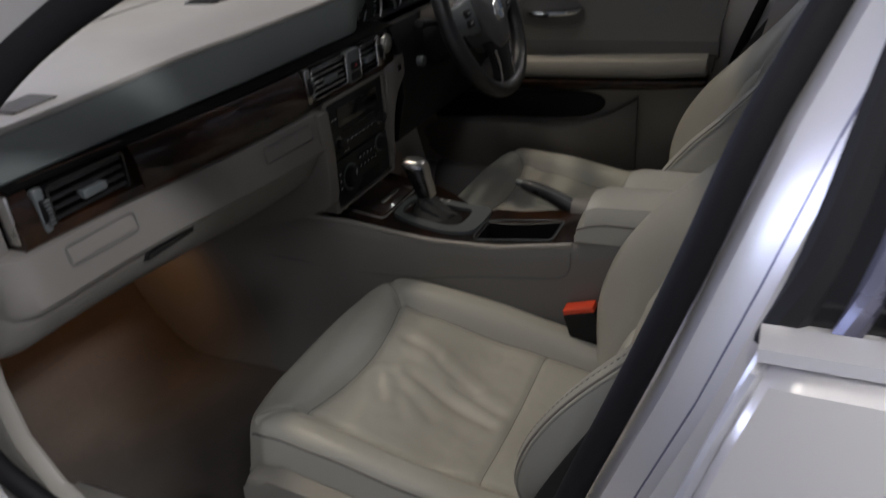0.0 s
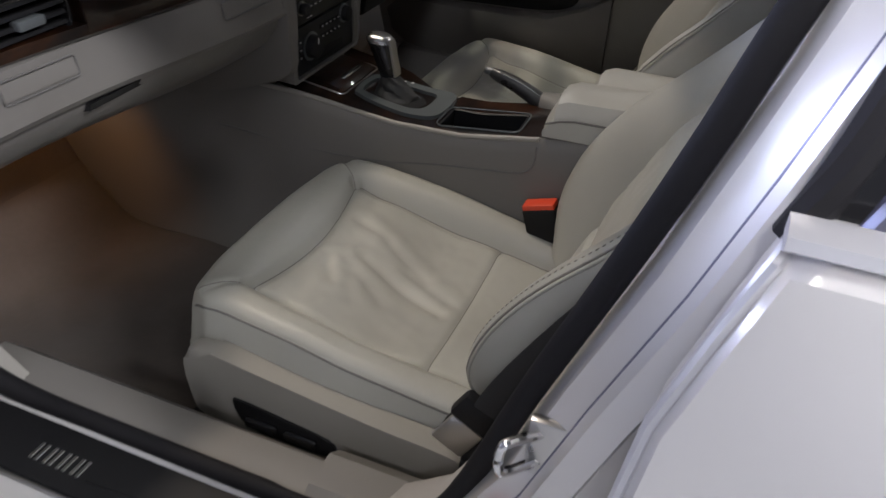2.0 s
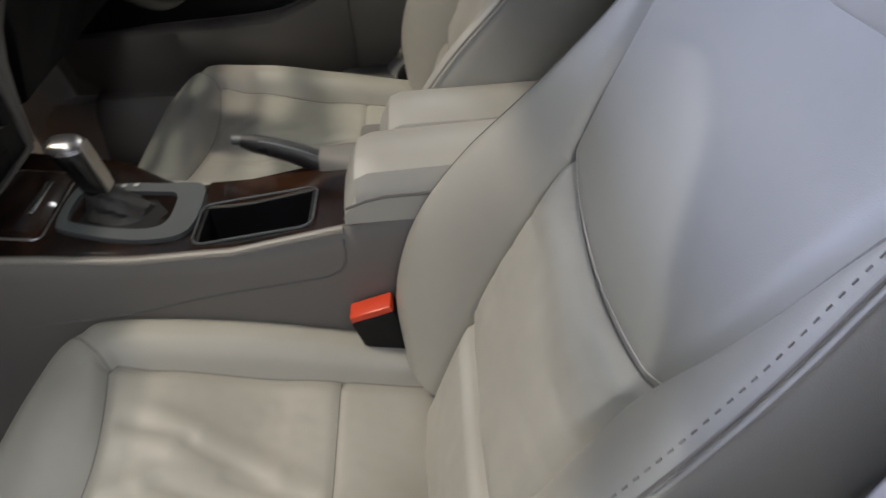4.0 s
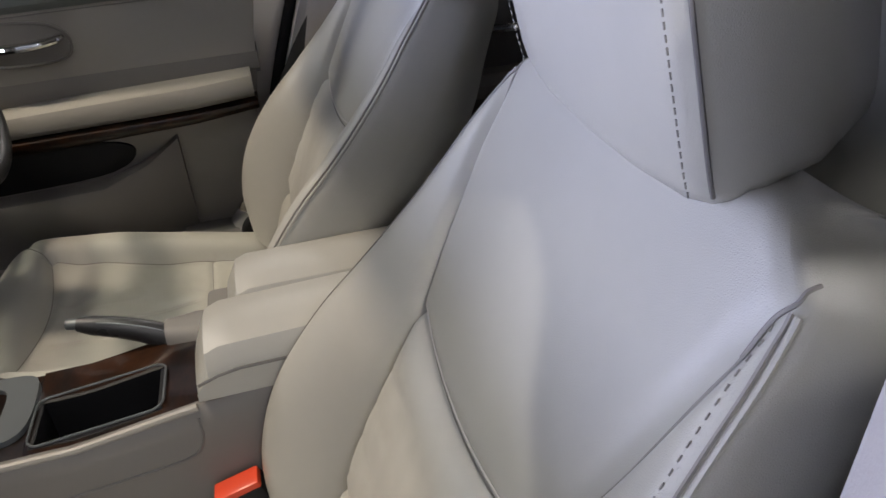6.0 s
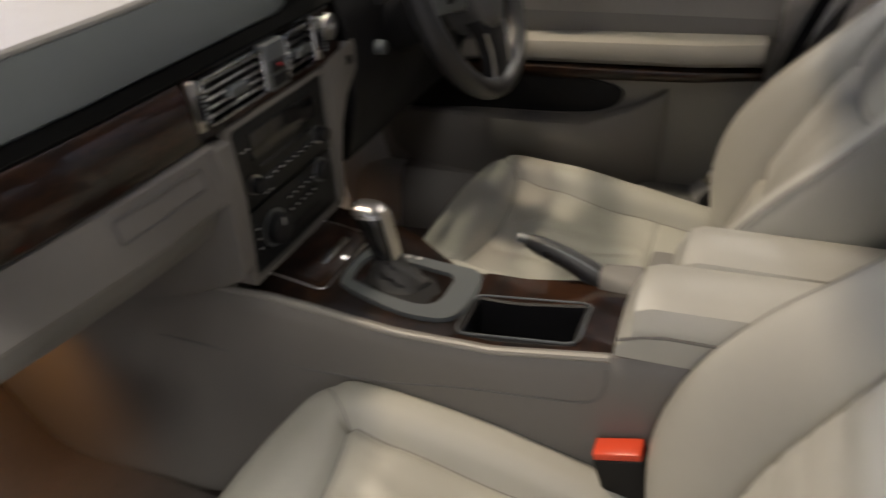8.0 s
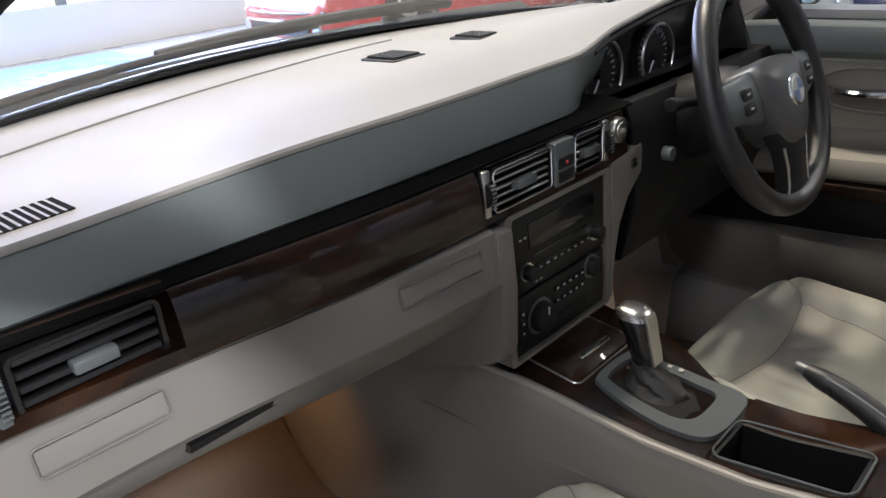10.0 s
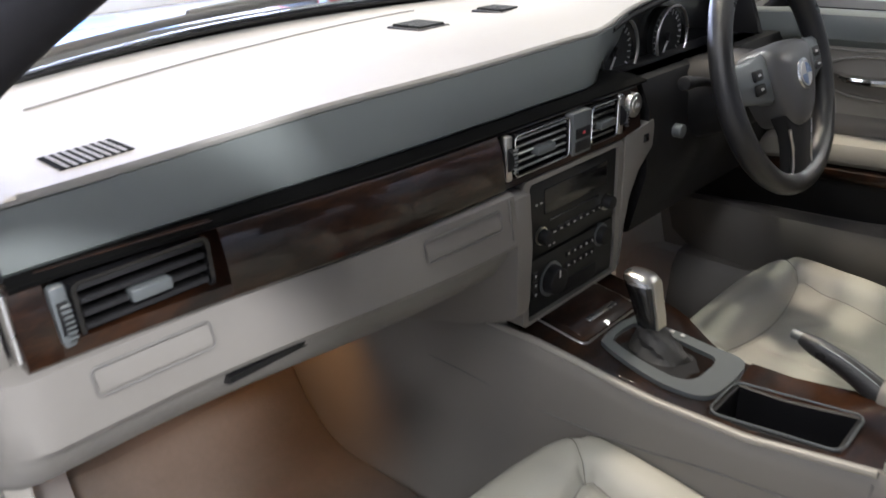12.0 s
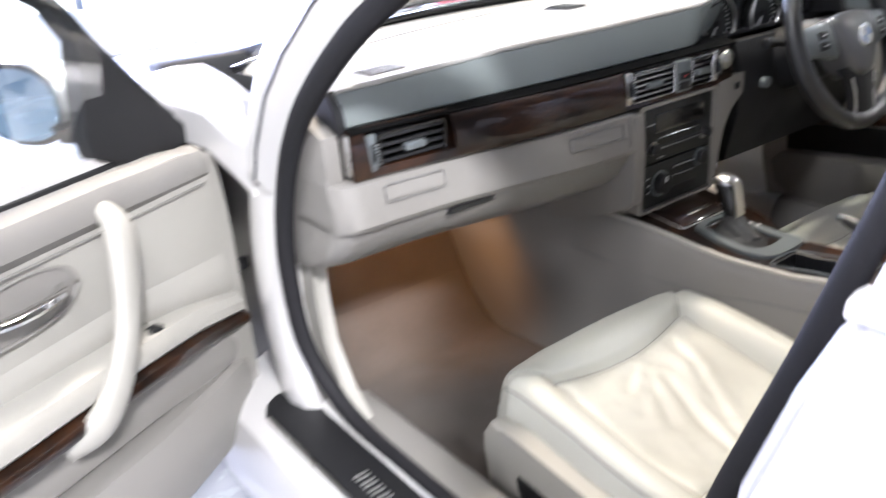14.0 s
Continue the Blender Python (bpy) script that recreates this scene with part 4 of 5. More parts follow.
plate = part("gear_plate", bm, M_DARKSATIN, console, "satin grey gear selector plate")
part("gate", loft([[(x, y + YG, wood_z(x) + d) for x, y in [(a * .98 + .003, b) for a, b in plate_in]] for d in (-.02, .003)]), M_BLACK, console)
for k in range(4):
    part("gear_mark", box(.118 + k * .016, .124 + k * .016, YG + .043, YG + .049, wood_z(.14) + .0098, wood_z(.14) + .0106, .0002, 1), M_WHITEPRINT, plate, "pale printed gear mark", 0)

lever = thing("gear_lever", "automatic gear lever with silver-capped black knob", "gear lever")
P0, P1 = Vector((.152, YG, .536)), Vector((.124, YG + .006, .640))


def lever_ring(t, rx, ry, dx=0.0, n=28, crumple=0.0):
    p = P0 + (P1 - P0) * t + Vector((dx, 0, 0))
    return [p + Vector((rx * math.copysign(abs(math.cos(a)) ** .75, math.cos(a)) * (1 + crumple * math.sin(5 * a + t * 20)),
                        ry * math.copysign(abs(math.sin(a)) ** .75, math.sin(a)) * (1 + crumple * math.cos(4 * a + t * 30)), 0)) for a in np.linspace(0, 2 * math.pi, n + 1)[:-1]]


part("boot", loft([lever_ring(t, a, b, d, 40, .13) for t, a, b, d in ((0, .040, .028, .006), (.06, .036, .026, .006), (.12, .030, .023, .005), (.18, .025, .020, .004), (.24, .022, .018, .003), (.30, .018, .016, .002), (.36, .015, .014, .001))]), M_BOOT, lever, "creased grey leather boot")
SHAPE = ((.30, .0145, .0125, 0), (.36, .0165, .0145, 0), (.50, .0180, .0160, 0), (.66, .0192, .0172, -.001), (.80, .0210, .0186, -.002), (.90, .0222, .0192, -.003), (.96, .0216, .0186, -.0035), (1.0, .0192, .0165, -.004), (1.025, .014, .012, -.004))
part("grip", loft([lever_ring(*k) for k in SHAPE]), M_GLOSSBLACK, lever, "glossy black grip")
part("cap", loft([lever_ring(t, a + .0008, b + .0008, d) for t, a, b, d in ((.905, .0222, .0192, -.003),) + SHAPE[6:] + ((1.035, .007, .006, -.004),)]), M_SATIN, lever, "satin silver knob cap")
part("band", strip([P0 + (P1 - P0) * t + Vector((a + d - .0005, 0, 0)) for t, a, b, d in SHAPE[1:7]], .022, .005, (0, 1, 0)), M_SATIN, lever, "silver band down the lever")

# handbrake
brake = thing("handbrake", "black handbrake lever in a beige boot", "handbrake")
H0, H1 = Vector((.436, .044, .542)), Vector((.311, .062, .584))
hb = smooth_path([H0 + Vector((0, 0, -.01)), H0 + (H1 - H0) * .25 + Vector((0, 0, .002)), H0 + (H1 - H0) * .6 + Vector((0, 0, .005)), H1], 6)
part("grip", tube(hb, lambda t: .0165 - .0055 * t - .003 * sstep(.9, 1, t), 14, False, 1.1), M_BLACKLEATHER, brake)
part("release_button", cyl(H1 + Vector((.004, -.001, .001)), H1 + Vector((-.012, .003, .001)), .0068, n=16, bevel=.001), M_DARKSATIN, brake, "satin release button")
part("grip_inlay", strip([p + Vector((0, -.002, .0165 - .0055 * k / len(hb[4:-3]) - .0028)) for k, p in enumerate(hb[4:-3])], .013, .004, (.2, 1, 0)), M_DARKSATIN, brake, "grey inlay on the grip")
rings = []
for t, r in ((0, .036), (.25, .033), (.5, .028), (.75, .0235), (.9, .0215), (1, .0185)):
    p = Vector((.460, .046, .534)).lerp(H0 + (H1 - H0) * .20 + Vector((0, 0, .001)), t)
    rings.append([p + Vector((0, r * math.cos(a), r * 1.1 * math.sin(a) * (1 + .1 * math.sin(3 * a)))) for a in np.linspace(0, 2 * math.pi, 21)[:-1]])
part("boot", loft(rings), M_TRIM, brake, "beige leather boot")

# armrest lids
armrest = thing("storage_armrest", "cream padded two-piece centre armrest", "armrest")


def pad(name, x0, x1, y0, y1, z0, z1, rise, label):
    rings = []
    n = 22
    for k in range(n + 1):
        t = k / n
        x = x0 + (x1 - x0) * t
        dz = rise * t
        f = min(1.0, math.sqrt(max(0.0, 1 - (1 - min(1, t / .10)) ** 2)))
        top = z0 + (z1 - z0) * (.35 + .65 * f) + dz
        r = .030
        rings.append([(x, y0, z0 + dz * .6), (x, y0 - .001, z0 + (top - z0) * .5), (x, y0 + .003, top - r * .7), (x, y0 + r * .4, top - r * .2), (x, y0 + r, top), (x, (y0 + y1) / 2, top + .003), (x, y1 - r, top), (x, y1 - r * .4, top - r * .2), (x, y1 - .003, top - r * .7), (x, y1 + .001, z0 + (top - z0) * .5), (x, y1, z0 + dz * .6)])
    ob = part(name, loft(rings), M_LEATHER, armrest, label)
    part("lid_edge", tube([(x0 + (x1 - x0) * t, y0 - .001, z0 + .022 + rise * .6 * t + .012 * sstep(0, .12, t)) for t in np.linspace(.01, 1, 16)], .0018, 6), M_PIPING, ob)
    return ob


pad("lid", .456, .80, -.113, -.002, .570, .634, .014, "cream padded lid")
pad("lid", .492, .82, .004, .113, .570, .624, .004, "cream padded lid set further back")
part("armrest_box", box(.462, .86, -.105, .105, .42, .574, .008), M_TRIM, armrest)

# ---------- steering ----------
wheel = thing("steering_wheel", "black leather three-spoke steering wheel", "steering wheel")
TILT_W = Matrix.Translation((.122, .366, .838)) @ Matrix.Rotation(radians(-20), 4, "Y")
R = .172
ring = [(0, R * math.cos(a), R * math.sin(a)) for a in np.linspace(0, 2 * math.pi, 81)[:-1]]


def wheel_part(name, bm, mat, label="", parent=None):
    bm.transform(TILT_W)
    return part(name, bm, mat, parent or wheel, label, 50)


wheel_part("rim", tube(ring, lambda t: .0165 + .0022 * math.sin(t * 4 * math.pi + .6) ** 2, 16, True, 1, (1, 0, 0)), M_BLACKLEATHER, "worn black leather rim")
hub_out = [(p.x, p.y) for p in smooth_path([(-.060, .036, 0), (0, .044, 0), (.060, .036, 0), (.071, .012, 0), (.060, -.032, 0), (.040, -.068, 0), (.016, -.086, 0), (-.016, -.086, 0), (-.040, -.068, 0), (-.060, -.032, 0), (-.071, .012, 0)], 6, True)]
hub = wheel_part("airbag_cover", loft([[(x, y * k, -.012 + (z + .012) * k) for y, z in hub_out] for x, k in ((-.03, .93), (.006, 1.0), (.018, .985), (.027, .93), (.034, .78), (.038, .5), (.039, .2))]), M_HUB, "dark grey airbag cover")
EZ = -.012
em = wheel_part("emblem", cyl((.034, 0, EZ), (.0415, 0, EZ), .0245, .0235, 36, .0015), M_CHROME, "round chrome-rimmed badge", hub)
wheel_part("emblem_face", cyl((.040, 0, EZ), (.0423, 0, EZ), .0185, n=36), M_WHITEPRINT, "plain white badge face", em)
for a in (0, 180):
    pts = [(0, EZ)] + [(.0165 * math.cos(radians(a + b)), EZ + .0165 * math.sin(radians(a + b))) for b in range(0, 91, 15)]
    wheel_part("emblem_field", prism(pts, .0420, .0431, "x"), M_BLUEPRINT, "plain blue badge field", em)
for s in (-1, 1):
    rows = []
    for t, w0, w1, x in ((0, .034, -.040, .006), (.25, .034, -.034, .012), (.55, .031, -.028, .009), (.85, .030, -.024, .002), (1.0, .034, -.026, -.004)):
        y = s * (.060 + t * .102)
        rows.append([(x - .014, y, w0), (x + .002, y, w0 + .001), (x + .008, y, w0 - .007), (x + .010, y, (w0 + w1) / 2), (x + .008, y, w1 + .007), (x + .002, y, w1 - .001), (x - .014, y, w1)])
    sp = wheel_part("spoke", loft(rows), M_DARKSATIN, "satin grey spoke")
    for k in range(2):
        wheel_part("spoke_button", box(.012, .0215, s * .108 - .014, s * .108 + .014, -.019 + k * .020, -.003 + k * .020, .003), M_BLACK, "", sp)
        wheel_part("button_mark", box(.0210, .0220, s * .108 - .005, s * .108 + .005, -.0125 + k * .020, -.0095 + k * .020, .0003, 1), M_WHITEPRINT, "", sp)
rows = []
for z, w, x in ((-.062, .048, .010), (-.090, .041, .012), (-.115, .036, .008), (-.140, .036, .003), (-.164, .044, -.003)):
    rows.append([(x - .014, -w, z), (x + .002, -w, z), (x + .008, -w + .006, z), (x + .010, 0, z), (x + .008, w - .006, z), (x + .002, w, z), (x - .014, w, z)])
low = wheel_part("lower_spoke", loft(rows), M_BLACK, "black lower spoke")
for s in (-1, 1):
    wheel_part("spoke_edge", tube([(x + .006, s * (w - .001), z) for z, w, x in ((-.085, .042, .012), (-.115, .036, .008), (-.140, .036, .003), (-.160, .042, -.001))], .0025, 8), M_SATIN, "thin satin edge", low)
wheel_part("column", loft([[(x, r * .95 * math.cos(a), -.01 + r * math.sin(a)) for a in np.linspace(0, 2 * math.pi, 25)[:-1]] for x, r in ((-.03, .052), (-.06, .062), (-.14, .066), (-.17, .06))]), M_BLACK, "black steering column shroud")
for s in (-1, 1):
    wheel_part("stalk", tube([(-.075, s * .055, .01), (-.07, s * .10, .02), (-.066, s * .145, .026)], lambda t: .006 + .003 * t, 12), M_BLACK, "black column stalk")
    wheel_part("stalk_tip", cyl((-.067, s * .138, .025), (-.066, s * .158, .027), .0105, n=16, bevel=.002), M_BLACK)
part("light_switch", cyl((.0, .268, .752), (.028, .268, .752), .011, n=18, bevel=.002), M_DARKSATIN, dash)


# ---------- front seats ----------
def patch(grid, keep, closed_under=None):
    """The quads of a grid of points for which keep(i, j) holds."""
    bm, made = bmesh.new(), {}

    def vert(i, j):
        if (i, j) not in made:
            made[i, j] = bm.verts.new(grid[i][j])
        return made[i, j]

    for i in range(len(grid) - 1):
        for j in range(len(grid[0]) - 1):
            if keep(i, j):
                try:
                    bm.faces.new((vert(i, j), vert(i, j + 1), vert(i + 1, j + 1), vert(i + 1, j)))
                except ValueError:
                    pass
    return bm


def groove(d, w=.0055, depth=.006):
    return -depth * math.exp(-(d / w) ** 2)


def seg_dist(p, a, b):
    px, py, ax, ay, bx, by = *p, *a, *b
    t = max(0, min(1, ((px - ax) * (bx - ax) + (py - ay) * (by - ay)) / ((bx - ax) ** 2 + (by - ay) ** 2)))
    return math.hypot(px - ax - t * (bx - ax), py - ay - t * (by - ay))


YC = .342
CREASES = [((-.26, .41), (-.11, .57), .005), ((-.03, .37), (.16, .66), .006), ((.04, .32), (.28, .50), .003), ((.09, .28), (.30, .34), .005), ((-.36, .27), (-.30, .40), .004), ((.16, .36), (.36, .42), .003), ((-.10, .50), (.02, .67), .004)]


def warp(t, knots):
    """Piecewise straight map; knots: (from, to) pairs."""
    for (a0, b0), (a1, b1) in zip(knots, knots[1:]):
        if t <= a1:
            return b0 + (b1 - b0) * (t - a0) / (a1 - a0)
    return knots[-1][1]


def seat(s):
    """s = -1 left, 1 right. u runs to the door, v to the back."""
    st = thing("front_seat", "cream leather front seat with piped bolsters", "seat", "front seats")
    US = .70
    mid = sorted(set([round(float(v), 5) for v in np.linspace(-1, 1, 101)] + [-US, US]))
    us = [-1.0] * 4 + mid + [1.0] * 4
    ud = [.10, .07, .04, .015] + [0] * len(mid) + [.015, .04, .07, .10]
    vm = sorted(set([round(float(v), 5) for v in np.linspace(0, 1, 101)] + [.22, .72]))
    vs = [0.0] * 4 + vm
    vd = [.13, .085, .045, .015] + [0] * len(vm)
    L = .50

    def front(u):
        return .18 + .045 * max(0.0, 1 - (u / US) ** 2)

    def surf(u, vb):
        v = warp(vb, ((0, 0), (.22, front(u)), (.72, .72), (1, 1)))
        w = lerp([(0, .208), (.10, .224), (.5, .228), (1, .218)], v)
        x, y = .070 + L * v + .034 * abs(u) ** 4 * (1 - v) ** 3, YC + u * w
        dx, dy = v * L, u * .225
        z = lerp([(0, .446), (.12, .456), (.30, .424), (.6, .390), (1, .370)], v)
        z += (curve([(0, .446), (.12, .464), (.30, .455), (.60, .429), (1, .392)], v) - z) * sstep(.62, .84, abs(u))
        z += -.010 * math.cos(u * 2.2) * sstep(.15, .4, v)
        r = .026
        for e, f in (((1 - abs(u)) * w, .9), (v * L, .9 - .55 * sstep(.7, .95, abs(u)))):
            if e < r:
                z -= (r - math.sqrt(max(0, r * r - (r - e) ** 2))) * f
        q = (dy, dx)
        if vb >= .20:
            z += groove((abs(u) - US) * w, .0065, .009)
        if abs(u) <= US + .02:
            z += groove((v - front(u)) * L, .0065, .008) + groove((v - .72) * L, .004, .004)
        for k in (-1, 1):
            z += groove(seg_dist(q, (k * US * .225, .18 * L), (k * .207, .030)), .006, .005)
        if abs(u) < US and vb > .22:
            z += .008 * sstep(0, .08, US - abs(u)) * sstep(0, .06, vb - .22)
            for a, b, h in CREASES:
                e = seg_dist(q, (a[0] * .225, a[1] * L), (b[0] * .225, b[1] * L))
                z += -h * .55 * math.exp(-(e / .008) ** 2) + h * .4 * math.exp(-((e - .019) / .012) ** 2)
            z += .0020 * noise.noise((dx * 22, dy * 22, 4.1)) + .0008 * noise.noise((dx * 60, dy * 60, 1.7))
        z += .0016 * noise.noise((dx * 13, dy * 13, 9.3))
        return x, y, z

    grid = []
    for v, dv in zip(vs, vd):
        row = []
        for u, du in zip(us, ud):
            x, y, z = surf(u, v)
            x -= .010 * math.sin(min(1, dv / .10) * 3.1)
            y += math.copysign(.008 * math.sin(min(1, du / .10) * 3.1), u) if du else 0
            row.append((x, s * y, z - max(du, dv)))
        grid.append(row)

    def region(i, j):
        u, v = (us[j] + us[j + 1]) / 2, (vs[i] + vs[i + 1]) / 2
        if abs(u) < US:
            return 1 if v < .22 else 0 if v < .72 else 4
        return 2 if u < 0 else 3

    for k, (nm, lb) in enumerate((("seat_insert", "creased cream leather seat insert"), ("front_bolster", "rounded leather front roll"), ("side_bolster", "padded side bolster"), ("side_bolster", "padded side bolster"), ("rear_strip", "plain leather strip behind the insert"))):
        part(nm, patch(grid, lambda i, j: region(i, j) == k), M_LEATHER, st, lb, 70)

    # Darker tube laid in each seam groove, standing in for its shade.
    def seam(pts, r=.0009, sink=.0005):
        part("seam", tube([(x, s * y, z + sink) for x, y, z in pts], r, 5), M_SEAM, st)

    T = [float(t) for t in np.linspace(0, 1, 40)]
    for k in (-1, 1):
        seam([surf(k * US, .22 + .76 * t) for t in T])
        seam([surf(k * (US + (.93 - US) * t), .22 - .19 * t) for t in T[::2]])
    seam([surf(-US + 2 * US * t, .22) for t in T])
    seam([surf(-US + 2 * US * t, .72) for t in T])
    pip = [surf(.985, .02 + .95 * t) for t in T]
    part("piping", tube([(x, s * (y + .0005), z - .004) for x, y, z in pip], .0018, 7), M_PIPING, st, "dark seam piping")
    # side cover with the seat switches
    prof_top = [(.122, .385), (.15, .410), (.25, .400), (.40, .382), (.50, .375), (.54, .36), (.56, .32), (.54, .285), (.47, .275), (.35, .262), (.21, .255), (.15, .262), (.126, .31)]
    sc = part("side_cover", prism([(p.x, p.y) for p in smooth_path([(a, b, 0) for a, b in prof_top], 4, True)], s * .572, s * .604, "y", .010), M_SEATPLASTIC, st, "beige plastic seat side cover")
    sw = part("switch_panel", prism([(p.x, p.y) for p in smooth_path([(.196, .338, 0), (.208, .344, 0), (.28, .336, 0), (.34, .327, 0), (.352, .312, 0), (.34, .296, 0), (.27, .293, 0), (.222, .296, 0), (.204, .312, 0)], 4, True)], s * .602, s * .6075, "y", .002), M_BLACK, st, "black seat switch panel")
    for x0, x1 in ((.216, .266), (.276, .326)):
        part("seat_switch", box(x0, x1, min(s * .606, s * .616), max(s * .606, s * .616), .304, .322, .005), M_GLOSSBLACK, sw)
    part("inner_cover", box(.12, .55, min(s * .125, s * .14), max(s * .125, s * .14), .25, .37, .01), M_SEATPLASTIC, st)
    part("seat_base", box(.15, .55, min(s * .15, s * .57), max(s * .15, s * .57), .20, .345, .015), M_BLACK, st, "dark seat frame and rails")
    part("seat_rail", box(.09, .61, min(s * .545, s * .575), max(s * .545, s * .575), .215, .245, .004), M_BLACK, st)
    part("front_skirt", box(.105, .15, min(s * .17, s * .55), max(s * .17, s * .55), .25, .38, .012), M_SEATPLASTIC, st)

    # backrest on a plane that leans back
    lean = radians(26)
    A, Nn, O = Vector((math.sin(lean), 0, math.cos(lean))), Vector((-math.cos(lean), 0, math.sin(lean))), Vector((.542, 0, .399))
    H, SU, YB = .605, .50, .350
    mid = sorted(set([round(float(v), 5) for v in np.linspace(-1, 1, 97)] + [-SU, SU]))
    us2 = [-1.0] * 6 + mid + [1.0] * 6
    ud2 = [.125, .11, .085, .055, .03, .012] + [0] * len(mid) + [.012, .03, .055, .085, .11, .125]
    pm = sorted(set([round(float(v), 5) for v in np.linspace(0, 1, 111)] + [.33, .64]))
    ps = pm + [1.0] * 5
    pd = [0] * len(pm) + [.012, .03, .05, .075, .09]

    def wid(p):
        return curve([(0, .190), (.10, .222), (.20, .238), (.40, .242), (.55, .238), (.68, .228), (.80, .217), (.90, .205), (.95, .192), (1, .148)], p)

    def seam_y(p):
        return min(wid(p) * .955, curve([(0, .120), (.20, .140), (.33, .146), (.45, .142), (.55, .139), (.60, .145), (.69, .161), (.80, .174), (.90, .183), (1, .19)], p))

    def bsurf(ub, pb):
        cu = max(-1.0, min(1.0, ub / SU))
        p = warp(pb, ((0, 0), (.33, .20), (.64, .572 - .032 * (1 - cu * cu)), (1, 1)))
        w, sy = wid(p), seam_y(p)
        y = ub / SU * sy if abs(ub) <= SU else math.copysign(sy + (abs(ub) - SU) / (1 - SU) * (w - sy), ub)
        a = p * H
        t = max(0.0, (abs(y) - sy) / max(.02, w - sy))
        B = curve([(0, .034), (.10, .070), (.20, .084), (.30, .084), (.42, .070), (.54, .047), (.66, .026), (.78, .011), (.90, .002), (1, 0)], p)
        h = B * math.sin(min(1.0, t * 1.15) * math.pi / 2) ** .9 + .012 * math.sin(min(1, p * 1.15) * math.pi) * (1 - (y / w) ** 2) - .010 * sstep(.8, 1.0, p)
        r = .022
        for e in (w - abs(y), (1 - p) * H):
            if e < r:
                h -= (r - math.sqrt(max(0, r * r - (r - e) ** 2)))
        h += groove(abs(y) - sy, .0065, .009) * sstep(.97, .88, p)
        if abs(ub) <= SU + .02:
            h += groove((pb - .64) * H, .006, .008) + groove((pb - .33) * H, .006, .008)
            if abs(ub) < SU and pb < .64:
                edge = min((SU - abs(ub)) * .24, abs(pb - .33) * H, abs(.64 - pb) * H)
                h += .010 * sstep(0, .03, edge)
                h += .0022 * noise.noise((a * 14, y * 14, 2.2)) + .001 * noise.noise((a * 40, y * 40, 5.2))
                for k in range(4):
                    c0 = (.28 + .07 * k) * H
                    h -= .0018 * math.exp(-((a - c0 - .15 * y) / .005) ** 2) * sstep(.02, .09, abs(y))
        h += .0014 * noise.noise((a * 11, y * 11, 6.0))
        pt = O + A * a + Nn * h
        return Vector((pt.x, YB + y, pt.z))

    bgrid = []
    for p, dp in zip(ps, pd):
        row = []
        for u, du in zip(us2, ud2):
            pt = bsurf(u, p) - Nn * max(du, dp) * (1.0 if p < .7 else 1 - .35 * sstep(.7, 1, p))
            if du:
                pt.y += math.copysign(.006 * math.sin(min(1, du / .12) * 3.1), u) - math.copysign(.03 * sstep(.08, .125, du), u)
            if dp:
                pt += A * .008 * math.sin(min(1, dp / .09) * 3.1)
            row.append((pt.x, s * pt.y, pt.z))
        bgrid.append(row)

    def breg(i, j):
        u, p = (us2[j] + us2[j + 1]) / 2, (ps[i] + ps[i + 1]) / 2
        if abs(u) < SU:
            return 0 if p < .33 else 4 if p < .64 else 1
        return 2 if u < 0 else 3

    for k, (nm, lb) in enumerate((("backrest_foot", "plain lower leather backrest panel"), ("backrest_upper", "smooth upper leather backrest panel"), ("backrest_bolster", "curved leather side bolster"), ("backrest_bolster", "curved leather side bolster"), ("backrest_insert", "creased middle leather backrest panel"))):
        part(nm, patch(bgrid, lambda i, j: breg(i, j) == k), M_LEATHER, st, lb, 70)

    # Backrest seams get the same tube coloured for the groove's shade.
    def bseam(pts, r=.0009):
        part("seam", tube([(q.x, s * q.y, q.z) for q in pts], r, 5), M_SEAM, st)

    def edge_u(d, pb):
        """The place on a bolster at a distance from its outer edge."""
        p = warp(pb, ((0, 0), (.33, .20), (.64, .572), (1, 1)))
        w, sy = wid(p), seam_y(p)
        return SU + (1 - SU) * max(0.0, 1 - d / (w - sy))

    for k in (-1, 1):
        bseam([bsurf(k * SU, .02 + .92 * t) + Nn * .0006 for t in T])
        bseam([bsurf(k * edge_u(.0085, .04 + .905 * t), .04 + .905 * t) + Nn * .0010 for t in [float(v) for v in np.linspace(0, 1, 90)]], .0014)
        part("piping", tube([(q.x, s * q.y, q.z) for q in (bsurf(k * edge_u(.0055, .04 + .905 * t), .04 + .905 * t) + Nn * .0008 for t in [float(v) for v in np.linspace(0, 1, 90)])], .0021, 7), M_LEATHER, st, "pale piped edge")
        bseam(smooth_path([bsurf(k * u, p) + Nn * .0012 for u, p in ((SU, .90), (SU, .935), (.62, .952), (.78, .960), (.97, .966))], 10), .0014)
    for j in range(58):
        q, q2 = (bsurf(edge_u(.0165, p), p) + Nn * .0005 for p in (.30 + j * .011, .3052 + j * .011))
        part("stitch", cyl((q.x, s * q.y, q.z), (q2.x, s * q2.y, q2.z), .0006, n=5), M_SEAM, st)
    for pb in (.33, .64):
        bseam([bsurf(-SU + 2 * SU * t, pb) + Nn * .0006 for t in T])
        part("top_stitch", tube([(q.x, s * q.y, q.z) for q in (bsurf(-SU + 2 * SU * t, pb + .013) + Nn * .0002 for t in T)], .0007, 5), M_THREAD, st)
    back = []
    for p in [float(v) for v in np.linspace(0, .98, 16)]:
        w = wid(p) - .03
